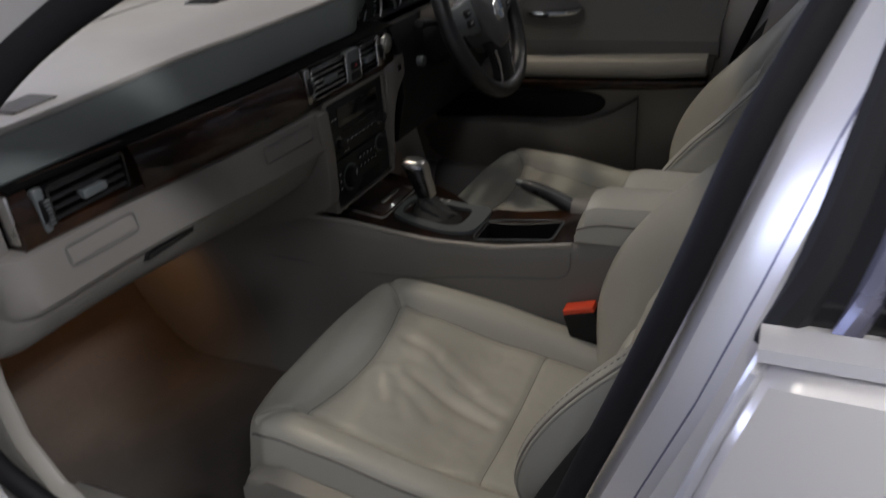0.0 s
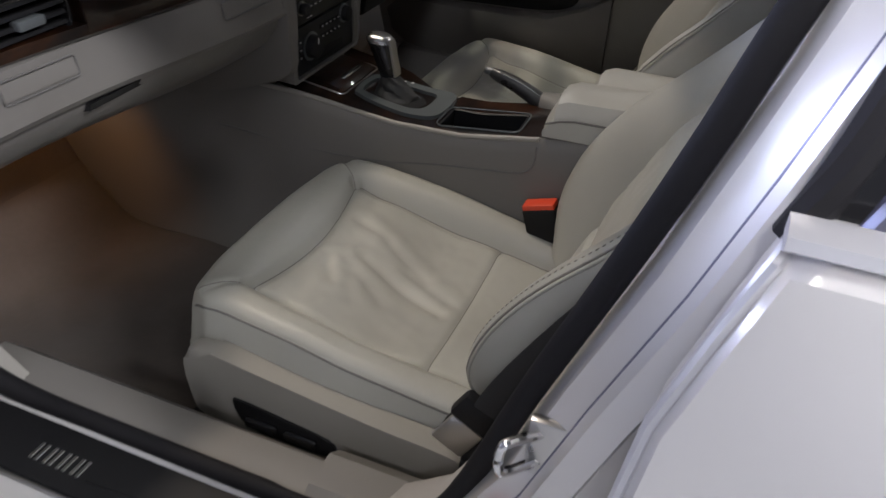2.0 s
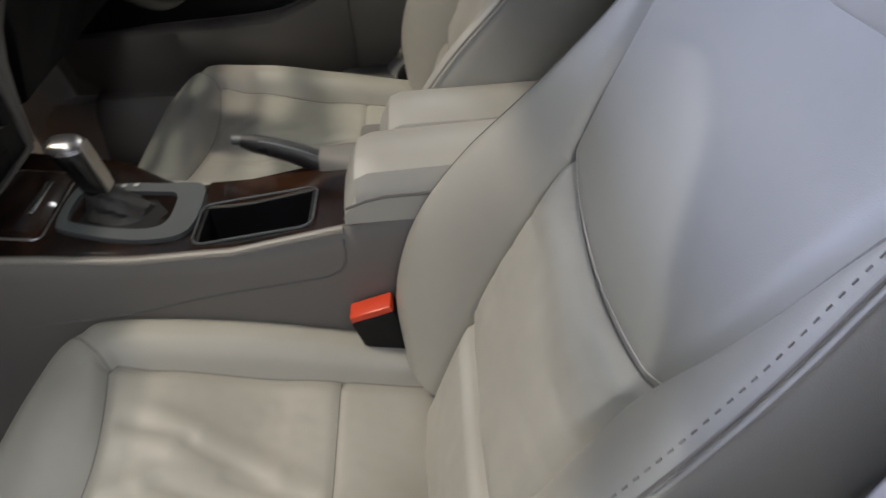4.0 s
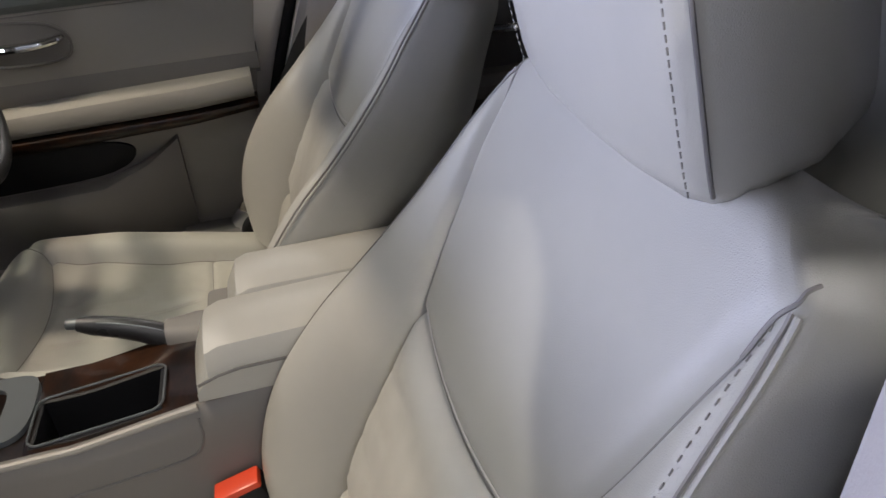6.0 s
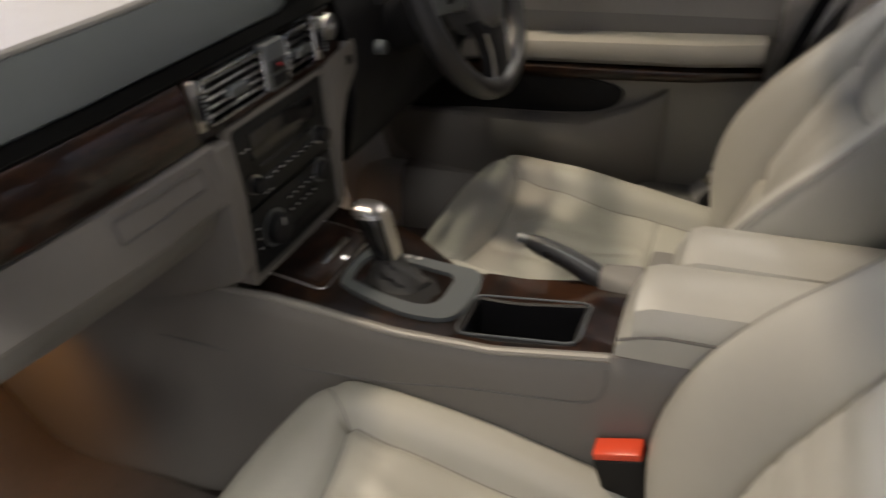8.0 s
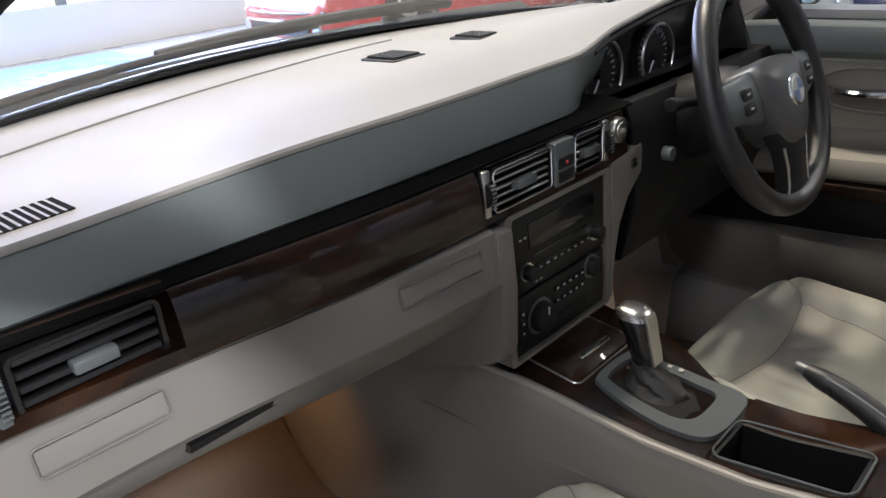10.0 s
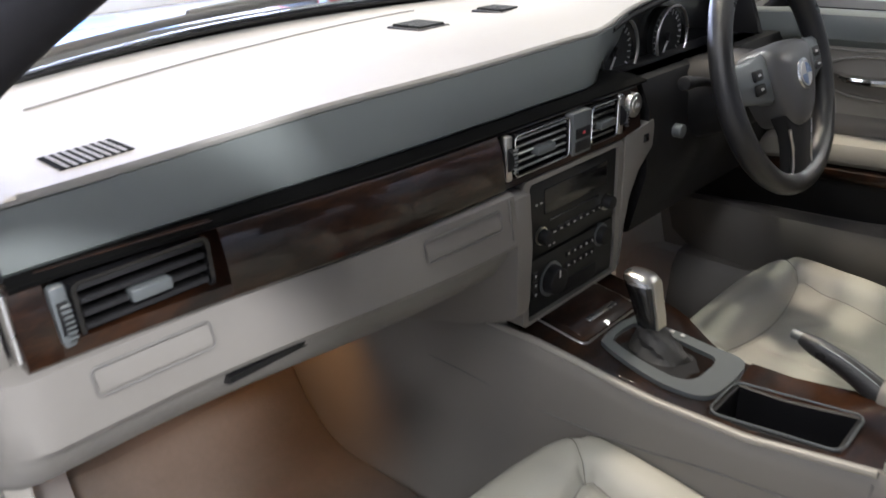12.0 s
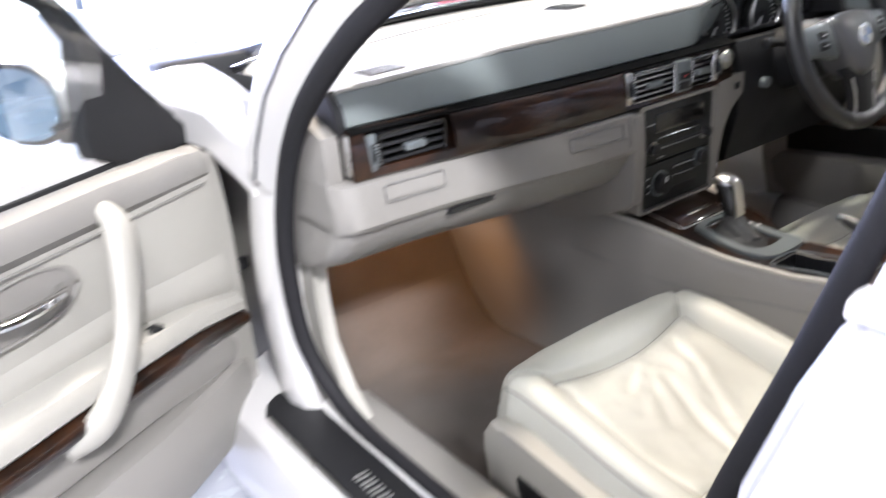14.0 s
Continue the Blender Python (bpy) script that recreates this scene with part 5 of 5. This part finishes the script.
        th = .118 * (1.0 if p < .7 else 1 - .35 * sstep(.7, 1, p))
        c = O + A * p * H - Nn * th
        back.append([(c.x + .012 * math.cos(u * 1.5), s * (YB + u * w), c.z) for u in np.linspace(-1, 1, 13)])
    part("back_shell", loft(back, False), M_SEATPLASTIC, st, "beige seat back shell")
    part("recliner_cover", cyl((.53, s * .565, .39), (.53, s * .584, .39), .044, n=28, bevel=.008), M_BLACK, st, "dark recliner cover")

    # headrest
    hl = radians(-13)
    HA, HN, HO = Vector((math.sin(hl), 0, math.cos(hl))), Vector((-math.cos(hl), 0, math.sin(hl))), Vector((.802, s * .347, .915))
    rings = []
    for k in range(25):
        t = k / 24
        a = t * .185
        f = math.sqrt(max(0.0, 1 - abs(2 * t - 1) ** 7))
        wf, wb, fr, bk = .122 + .009 * f, .112, .004 + .012 * f, .128 * (.80 + .20 * f)
        sh = .012 * (1 - f)
        ring = []
        for y, n_ in ((-wf * .86, fr - .002), (-wf * .5, fr + .004), (0, fr + .006), (wf * .5, fr + .004), (wf * .86, fr - .002), (wf * .97, fr - .010), (wf, fr - .022), (wf * .97, -bk * .5), (wb * .85, -bk * .93), (wb * .5, -bk), (-wb * .5, -bk), (-wb * .85, -bk * .93), (-wf * .97, -bk * .5), (-wf, fr - .022), (-wf * .97, fr - .010)):
            q = HO + HA * (a) + HN * (n_ - sh) + Vector((0, y * (1 - .05 * (1 - f)), 0))
            ring.append(q)
        rings.append(ring)
    hr = part("headrest", loft(rings), M_LEATHER, st, "cream leather headrest", 50)
    for k in (-1, 1):
        line = [HO + HA * t * .185 + HN * (.004 + .012 * math.sqrt(max(0, 1 - abs(2 * t - 1) ** 7)) - .0125) + Vector((0, k * (.122 + .010 * math.sqrt(max(0, 1 - abs(2 * t - 1) ** 7))) * .985, 0)) for t in [float(v) for v in np.linspace(.09, .92, 24)]]
        part("headrest_seam", tube(line, .0014, 6), M_PIPING, hr)
        for j in range(25):
            t = .10 + j * .033
            q = HO + HA * t * .185 + HN * (.002 + .012 * math.sqrt(max(0, 1 - abs(2 * t - 1) ** 7))) + Vector((0, k * .1235, 0))
            part("stitch", cyl(q, q + HA * .0035, .0006, n=5), M_SEAM, hr)
        part("headrest_post", cyl(HO + Vector((-.0, k * .055, -.05)) - HN * .05, HO + Vector((0, k * .055, .01)) - HN * .05, .006, n=12), M_CHROME, st)
    return st


seat(-1)
seat(1)


def belt_buckle(s):
    b = thing("seat_belt_buckle", "black seat belt buckle with red release button", "seat belt", "front belt buckles")
    m = Matrix.Translation((.490, s * .140, .412)) @ Matrix.Rotation(radians(-17), 4, "Y")
    part("housing", box(-.028, .028, -.016, .016, -.07, .052, .005, 2, m), M_BLACK, b)
    part("release_button", box(-.0265, .0265, -.0135, .0135, .046, .0595, .0025, 2, m), M_RED, b, "red release button")
    part("stem", tube([(.49, s * .138, .35), (.52, s * .14, .28), (.54, s * .14, .22)], .010, 8), M_BLACK, b)


belt_buckle(-1)
belt_buckle(1)


def belt(s):
    b = thing("seat_belt", "black seat belt webbing hanging beside the seat", "seat belt", "front seat belts")
    part("webbing", strip(smooth_path([(.545, s * .612, .30), (.55, s * .615, .42), (.57, s * .628, .52), (.66, s * .655, .70), (.79, s * .662, .90), (.86, s * .63, 1.15)], 6), .046, .003, (1, 0, -.25)), M_WEBBING, b)
    part("tongue", box(-.022, .022, -.004, .004, -.03, .022, .003, 2, Matrix.Translation((.522, s * .617, .438)) @ Matrix.Rotation(radians(30), 4, "Y")), M_SATIN, b, "satin steel belt tongue")
    part("tongue_grip", box(-.028, .028, -.009, .009, .0, .040, .006, 2, Matrix.Translation((.533, s * .617, .461)) @ Matrix.Rotation(radians(30), 4, "Y")), M_BLACK, b)
    part("anchor", box(.525, .575, min(s * .60, s * .625), max(s * .60, s * .625), .345, .395, .006), M_BLACK, b)


belt(-1)
belt(1)

# rear bench
bench = thing("rear_seat", "cream leather rear bench seat", "seat")
rows = []
for x, z, r in ((1.17, .36, 0), (1.16, .42, 0), (1.20, .455, 0), (1.35, .43, 0), (1.55, .41, 0)):
    rows.append([(x, y, z + .012 * math.cos(y * 9)) for y in [float(v) for v in np.linspace(-.62, .62, 25)]])
part("seat_cushion", loft(rows, False), M_LEATHER, bench)
rows = []
for x, z in ((1.50, .40), (1.56, .55), (1.66, .75), (1.74, .90), (1.80, .93), (1.9, .92)):
    rows.append([(x + .02 * math.cos(y * 9), y, z) for y in [float(v) for v in np.linspace(-.62, .62, 25)]])
part("backrest", loft(rows, False), M_LEATHER, bench)
part("parcel_shelf", box(1.88, 2.15, -.62, .62, .88, .92, .01), M_BLACK, bench)


# ---------- doors ----------
def front_door(s, hinge, angle, label, stand):
    """A front door with its inner trim, built closed about its hinge and then swung open."""
    d = thing("front_door", label, "car door", "front doors")
    hx, hy = hinge
    d.matrix_world = Matrix.Translation(stand) @ Matrix.Rotation(radians(angle), 4, "Z")

    def P(name, bm, mat, lb="", parent=None, smooth=35):
        bm.transform(Matrix.Translation((-hx, -hy, 0)))
        return part(name, bm, mat, parent or d, lb, smooth)

    def pr(outline, a, b, bevel=.0):
        return prism([(p.x, p.y) for p in smooth_path([(x, z, 0) for x, z in outline], 3, True)], s * a, s * b, "y", bevel)

    # outer skin and shell
    rows = []
    for x in [float(v) for v in np.linspace(-.25, .70, 14)]:
        rows.append([(x, s * .775, .35), (x, s * .84, .35), (x, s * .872, .50), (x, s * .885, .68), (x, s * .875, .82), (x, s * .845, .895), (x, s * .775, .895)])
    P("door_shell", loft(rows), M_PAINT, "silver painted outer door skin")
    edge = [(-.245, .40), (-.25, .60), (-.25, .80), (-.22, .865), (0, .872), (.30, .874), (.575, .872), (.585, .80), (.565, .62), (.52, .46), (.45, .34), (.30, .31), (-.10, .32), (-.22, .35)]
    panel = P("door_panel", pr(edge, .705, .775, .006), M_SEATPLASTIC, "beige soft door panel")
    # shoulder roll, middle band, armrest, pocket
    def ribbon(name, pts, depth, mat, lb, parent=None):
        rings = []
        for x, z0, z1, y in pts:
            h = z1 - z0
            rings.append([(x, s * .74, z0), (x, s * (y + .012), z0 + .002), (x, s * y, z0 + h * .25), (x, s * (y - depth * .2), z0 + h * .6), (x, s * (y + .006), z1 - .006), (x, s * (y + .020), z1), (x, s * .74, z1)])
        return P(name, loft(rings), mat, lb, parent)

    # The closed door's shoulder and middle band get darker colours that stand in for shade.
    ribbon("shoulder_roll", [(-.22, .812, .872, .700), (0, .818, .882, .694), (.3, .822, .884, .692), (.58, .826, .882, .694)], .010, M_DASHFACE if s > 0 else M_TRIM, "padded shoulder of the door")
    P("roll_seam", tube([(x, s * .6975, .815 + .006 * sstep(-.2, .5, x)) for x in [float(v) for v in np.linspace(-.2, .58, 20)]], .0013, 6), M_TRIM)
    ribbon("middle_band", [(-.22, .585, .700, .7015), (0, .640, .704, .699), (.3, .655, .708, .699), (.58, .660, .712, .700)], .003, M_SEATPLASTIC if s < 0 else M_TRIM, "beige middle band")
    arm = ribbon("armrest", [(-.23, .555, .600, .690), (-.10, .585, .636, .672), (.05, .610, .658, .648), (.25, .618, .668, .640), (.45, .624, .674, .640), (.56, .628, .678, .655)], .008, M_SEATPLASTIC, "padded beige armrest")
    rings = []
    for x, z0, z1, y in [(-.235, .535, .556, .688), (-.10, .562, .586, .668), (.05, .584, .611, .645), (.25, .592, .618, .637), (.45, .600, .624, .640), (.565, .606, .626, .66)]:
        rings.append([(x, s * .74, z0), (x, s * (y + .006), z0), (x, s * y, z0 + .006), (x, s * (y - .002), (z0 + z1) / 2), (x, s * y, z1 - .004), (x, s * (y + .008), z1), (x, s * .74, z1)])
    P("wood_strip", loft(rings), M_WOOD, "walnut strip below the armrest")
    # Black on the closed door puts the shade under its armrest into the colour.
    pocket = P("door_pocket", pr([(-.20, .505), (-.16, .545), (.0, .562), (.20, .572), (.29, .566), (.318, .545), (.29, .515), (.20, .500), (.0, .492), (-.16, .480)], .698, .712, .003), M_BLACK if s > 0 else M_TRIM, "door pocket recess, coloured black for shade" if s > 0 else "beige recess of the door pocket")
    rings = []
    for x, z1, y in [(-.22, .47, .70), (-.1, .488, .665), (.05, .494, .65), (.25, .50, .65), (.34, .53, .67), (.40, .565, .69)]:
        rings.append([(x, s * .74, .34), (x, s * (y + .02), .34), (x, s * y, .39), (x, s * (y - .004), z1 - .03), (x, s * (y + .004), z1 - .006), (x, s * (y + .016), z1), (x, s * .74, z1 - .01)])
    P("pocket_lip", loft(rings), M_TRIM, "curved beige pocket front")
    # inner handle in its cup
    P("handle_cup", pr([(.085, .765), (.10, .795), (.16, .808), (.23, .800), (.262, .775), (.255, .742), (.20, .732), (.12, .738)], .700, .712, .003), M_TRIM, "recessed handle cup")
    P("cup_rim", tube([(p.x, s * .699, p.y) for p in smooth_path([(x, z, 0) for x, z in [(.085, .765), (.10, .795), (.16, .808), (.23, .800), (.262, .775), (.255, .742), (.20, .732), (.12, .738)]], 5, True)], .0028, 6, True), M_TRIM)
    P("door_handle", tube(smooth_path([(.108, s * .702, .772), (.135, s * .680, .770), (.19, s * .676, .770), (.235, s * .685, .773), (.25, s * .702, .776)], 5), lambda t: .008 + .004 * math.sin(t * 3.1), 10, False, .7), M_CHROME, "chrome inner door handle")
    if s < 0:
        P("pull_handle", tube(smooth_path([(.004, s * .71, .838), (.014, s * .676, .826), (.038, s * .656, .770), (.064, s * .648, .70), (.108, s * .640, .637), (.158, s * .642, .594), (.195, s * .672, .577)], 8), lambda t: .0245 + .003 * math.cos(t * 6.28), 18, False, .62, (0, 1, 0)), M_SEATPLASTIC, "beige curved pull handle")
        P("window_switch", box(-.012, .016, min(s * .685, s * .665), max(s * .685, s * .665), .644, .652, .002), M_BLACK, "small black window switch")
    # window frame, mirror triangle and glass
    fr = [(-.28, s * .80, .88), (-.20, s * .797, .965), (-.125, s * .795, 1.05), (-.05, s * .788, 1.13), (.10, s * .765, 1.185), (.30, s * .735, 1.225), (.46, s * .70, 1.255), (.62, s * .672, 1.28), (.735, s * .665, 1.275), (.735, s * .69, 1.19), (.715, s * .75, 1.05), (.69, s * .80, .90)]
    P("window_frame", tube(smooth_path(fr, 5), .017, 10, False, .8, (0, 1, 0)), M_GLOSSBLACK, "black window frame")
    tri = [(-.275, .868), (-.272, .885), (-.20, .955), (-.13, 1.035), (-.05, 1.115), (-.058, 1.10), (-.082, 1.065), (-.068, 1.006), (-.052, .93), (-.06, .895), (-.115, .868), (-.20, .862)]
    P("mirror_triangle", prism(tri, s * .765, s * .798, "y", .004), M_BLACK, "black mirror base panel")
    P("belt_rail", box(-.22, .69, min(s * .77, s * .80), max(s * .77, s * .80), .860, .880, .004), M_BLACK)
    rows = []
    for x, z1 in ((-.10, 1.06), (-.05, 1.12), (.10, 1.175), (.30, 1.215), (.46, 1.245), (.62, 1.27), (.72, 1.265)):
        rows.append([(x, s * (.795 - .12 * t * (z1 - .88) / .4), .885 + t * (z1 - .885)) for t in (0, .33, .66, 1)])
    gl = P("window_pane", loft(rows, False), M_GLASS)
    gl.visible_shadow = False
    # door mirror
    mx, mz = (0, 0) if s < 0 else (.075, -.022)
    rings = []
    for x, k in ((-.215, .35), (-.20, .72), (-.165, .95), (-.12, 1.0), (-.105, .99)):
        rings.append([(x + mx, s * (.955 + .095 * k * math.copysign(abs(math.cos(a)) ** .8, math.cos(a))), .965 + mz + .066 * k * math.copysign(abs(math.sin(a)) ** .8, math.sin(a))) for a in np.linspace(0, 2 * math.pi, 33)[:-1]])
    mir = P("door_mirror", loft(rings), M_PAINT if s < 0 else M_BLACK, "door mirror housing")
    P("mirror_rim", tube([(-.104 + mx, s * (.955 + .092 * math.copysign(abs(math.cos(a)) ** .8, math.cos(a))), .965 + mz + .063 * math.copysign(abs(math.sin(a)) ** .8, math.sin(a))) for a in np.linspace(0, 2 * math.pi, 49)[:-1]], .004, 8, True, 1, (1, 0, 0)), M_BLACK, "", mir)
    P("mirror_glass", loft([[(x + mx, s * (.955 + .088 * k * math.copysign(abs(math.cos(a)) ** .8, math.cos(a))), .965 + mz + .060 * k * math.copysign(abs(math.sin(a)) ** .8, math.sin(a))) for a in np.linspace(0, 2 * math.pi, 33)[:-1]] for x, k in ((-.1045, 1), (-.1025, .98), (-.1025, .3))]), M_MIRROR, "blue-tinted mirror glass", mir)
    P("mirror_foot", loft([[(x + mx, s * y, z + mz) for x, z in ((-.16, .905), (-.10, .905), (-.09, .935), (-.15, .945))] for y in (.785, .83, .88)]), M_BLACK, "", mir)
    if s < 0:
        for z in (.52, .74):
            P("hinge", box(-.30, -.235, min(s * .77, s * .80), max(s * .77, s * .80), z - .03, z + .03, .006), M_PAINT, "painted door hinge")
            P("hinge_pin", cyl((-.262, s * .81, z - .045), (-.262, s * .81, z + .045), .010, n=16, bevel=.002), M_SATIN)
        P("door_check", box(-.32, -.20, min(s * .735, s * .75), max(s * .735, s * .75), .605, .628, .004), M_BLACK, "black door check strap")
    return d


front_door(-1, (-.262, -.81), -59.6, "open silver front door with pale beige trim", (-.457, -.8075, -.07))
front_door(1, (-.262, .81), 0, "closed front door with beige trim, partly coloured darker for shade", (-.262, .81, 0))


def rear_door(s):
    d = thing("rear_door", "closed silver rear door with chrome window strip" if s < 0 else "closed rear door with grey-beige inner trim", "car door", "rear doors")
    rows = []
    for z, x0, y in ((.30, .70, .845), (.40, .700, .868), (.55, .700, .880), (.70, .703, .886), (.80, .714, .880), (.87, .735, .872), (.905, .748, .862), (.918, .756, .845)):
        rows.append([(x0 + .010, s * (y - .075), z), (x0, s * (y - .045), z), (x0 - .004, s * (y - .012), z), (x0 + .004, s * y, z), (x0 + .018, s * (y + .001), z), (1.2, s * (y + .006), z), (1.62, s * y, z), (1.62, s * (y - .08), z)])
    P = lambda name, bm, mat, lb="", smooth=35: part(name, bm, mat, d, lb, smooth)
    P("door_skin", loft(rows), M_PAINT, "silver painted door skin")
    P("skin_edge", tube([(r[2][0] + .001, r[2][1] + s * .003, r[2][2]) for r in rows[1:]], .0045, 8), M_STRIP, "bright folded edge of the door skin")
    P("waist_strip", loft([[(x, s * y, z) for y, z in ((.840, .917), (.858, .916), (.862, .919), (.860, .925), (.851, .928), (.840, .927))] for x in (.745, .752, 1.2, 1.66)]), M_STRIP, "bright satin waist strip")
    fr = [(.752, s * .83, .90), (.769, s * .822, .95), (.789, s * .795, 1.04), (.815, s * .755, 1.14), (.84, s * .71, 1.25)]
    P("pillar_cover", strip(smooth_path([(x + .052, y * .985, z) for x, y, z in fr], 5), .104, .012, (1, 0, 0)), M_GLOSSBLACK, "gloss black pillar cover")
    P("pillar_gasket", tube(smooth_path([(x + .000, y * .985, z) for x, y, z in fr], 5), .011, 8), M_RUBBER, "black rubber gasket")
    # The edge's blue-grey colour stands in for a reflection on it.
    P("pillar_edge", tube(smooth_path([(x + .026, y * .995, z) for x, y, z in fr], 5), .007, 8), M_FRAMEEDGE, "satin frame edge, coloured blue-grey for a reflection")
    gl = P("window_pane", loft([[(x, s * (.835 - .36 * (z - .93)), z) for x in (.80, 1.1, 1.4, 1.66)] for z in (.93, 1.05, 1.17, 1.27)], False), M_DARKGLASS, "dark tinted window pane")
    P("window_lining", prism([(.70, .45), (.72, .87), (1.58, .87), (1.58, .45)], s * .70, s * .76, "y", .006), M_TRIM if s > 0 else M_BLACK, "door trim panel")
    P("roof_rail", tube(smooth_path([(.80, s * .70, 1.27), (1.1, s * .695, 1.30), (1.5, s * .68, 1.25), (1.68, s * .70, 1.10), (1.72, s * .78, .94)], 5), .02, 8), M_GLOSSBLACK)
    P("door_handle", tube(smooth_path([(1.0, s * .70, .695), (1.03, s * .675, .693), (1.09, s * .672, .693), (1.13, s * .70, .696)], 4), .009, 10), M_CHROME, "chrome inner door handle")
    P("armrest", loft([[(x, s * .74, .55), (x, s * .665, .555), (x, s * .655, .585), (x, s * .665, .605), (x, s * .74, .61)] for x in (.78, .82, 1.3, 1.4)]), M_SEATPLASTIC, "beige armrest")
    return d


rear_door(-1)
rear_door(1)


# ---------- other cars of the showroom ----------
def parked_car(m, paint, label, kidneys=True):
    """A saloon about 4.5 m long; its front looks along -x of its own frame."""
    c = thing("parked_car", label, "car", "parked showroom cars")
    c.matrix_world = m
    sec = [(0.0, .62, .30, .58), (.06, .74, .22, .68), (.25, .82, .18, .76), (.7, .875, .17, .84), (1.2, .885, .17, .90), (1.5, .885, .17, .93), (2.6, .885, .17, .95), (3.6, .88, .18, .96), (4.2, .84, .22, .95), (4.45, .76, .30, .90)]
    rows = []
    for x, w, z0, z1 in sec:
        rows.append([(x, -w * .9, z0), (x, -w, z0 + .08), (x, -w * 1.0, (z0 + z1) / 2), (x, -w * .97, z1 - .10), (x, -w * .86, z1 - .03), (x, -w * .45, z1), (x, 0, z1 + .012), (x, w * .45, z1), (x, w * .86, z1 - .03), (x, w * .97, z1 - .10), (x, w, (z0 + z1) / 2), (x, w, z0 + .08), (x, w * .9, z0)])
    body = part("body", loft(rows), paint, c, "", 30)
    cab = []
    for x, w, z in ((1.25, .72, .90), (1.75, .66, 1.20), (2.1, .60, 1.385), (2.7, .59, 1.42), (3.2, .59, 1.38), (3.75, .66, 1.10), (4.0, .70, .94)):
        cab.append([(x, -w - .04, .88), (x, -w, .88 + (z - .88) * .8), (x, -w * .8, z), (x, 0, z + .015), (x, w * .8, z), (x, w, .88 + (z - .88) * .8), (x, w + .04, .88)])
    part("glasshouse", loft(cab), M_GLOSSBLACK, c, "dark glazed cabin", 30)
    part("roof", loft([[(x, -.50, z), (x, 0, z + .022), (x, .50, z), (x, 0, z - .01)] for x, z in ((2.05, 1.385), (2.4, 1.42), (2.8, 1.43), (3.2, 1.39))]), paint, c)
    for s in (-1, 1):
        for xs in (.82, 3.6):
            w = part("wheel", cyl((xs, s * .70, .32), (xs, s * .89, .32), .32, n=40, bevel=.03), M_TYRE, c)
            rim = part("rim", cyl((xs, s * .86, .32), (xs, s * .897, .32), .235, n=40, bevel=.006), M_RADIO, w)
            for k in range(5):
                a = k * 72 + 18
                part("spoke", box(-.028, .028, -.006, .010, .02, .225, .006, 1, Matrix.Translation((xs, s * .90, .32)) @ Matrix.Rotation(radians(a), 4, "Y")), M_SATIN, w)
            part("rim_ring", tube([(xs + .225 * math.cos(a), s * .902, .32 + .225 * math.sin(a)) for a in np.linspace(0, 2 * math.pi, 41)[:-1]], .012, 8, True, 1, (0, 1, 0)), M_SATIN, w)
        lamp = part("headlamp", loft([[(x, s * y, z) for y, z in ((.40, .60), (.44, .69), (.70, .735), (.76, .72), (.72, .62))] for x in (.02, .10, .30)]), M_LENS, c, "clear headlamp")
        for y in (.52, .65):
            part("lamp_ring", tube([(-.004 + .10 * abs(y - .4), s * y + .045 * math.cos(a), .665 + .045 * math.sin(a)) for a in np.linspace(0, 2 * math.pi, 25)[:-1]], .007, 6, True, 1, (1, 0, 0)), M_CHROME, lamp)
        part("fog_lamp", cyl((-.01, s * .60, .34), (.06, s * .60, .34), .055, n=24), M_LENS, c)
        part("window_line", tube([(1.35, s * .80, .955), (2.4, s * .79, .985), (3.8, s * .77, .99)], .010, 8), M_CHROME, c)
        part("door_mirror", loft([[(x, s * (.92 + .10 * k * math.cos(a)), 1.0 + .07 * k * math.sin(a)) for a in np.linspace(0, 2 * math.pi, 17)[:-1]] for x, k in ((1.42, .3), (1.45, .9), (1.56, 1), (1.58, .9))]), paint, c)
        if kidneys:
            g = part("grille", frame_prism([(s * y, z) for y, z in round_rect(.020, .235, .575, .715, .035)], [(s * y, z) for y, z in round_rect(.034, .221, .589, .701, .028)], -.045, .03, "x"), M_CHROME, c, "chrome-framed grille opening")
            part("grille_back", box(-.01, .0, min(s * .03, s * .225), max(s * .03, s * .225), .585, .705, .003), M_GLOSSBLACK, g)
            for k in range(11):
                y = s * (.045 + k * .0165)
                part("grille_bar", box(-.036, -.008, y - .0032, y + .0032, .588, .702, .001, 1), M_CHROME, g)
    part("intake", box(-.03, .02, -.50, .50, .26, .40, .02), M_GLOSSBLACK, c)
    part("bumper_line", tube([(.04, -.70, .47), (-.02, -.35, .46), (-.03, 0, .455), (-.02, .35, .46), (.04, .70, .47)], .012, 8), M_GLOSSBLACK, c)
    return c


parked_car(pose(-.05, 2.72, 0, 0, 0, 90), M_CARBLUE, "dark blue saloon with chrome twin grille")
parked_car(pose(-5.4, 3.4, 0, 0, 0, 84), M_CARRED, "red car parked at the front of the showroom", False)
parked_car(pose(-6.6, -3.4, 0, 0, 0, 150), M_CARWHITE, "white car parked beyond the bonnet", False)
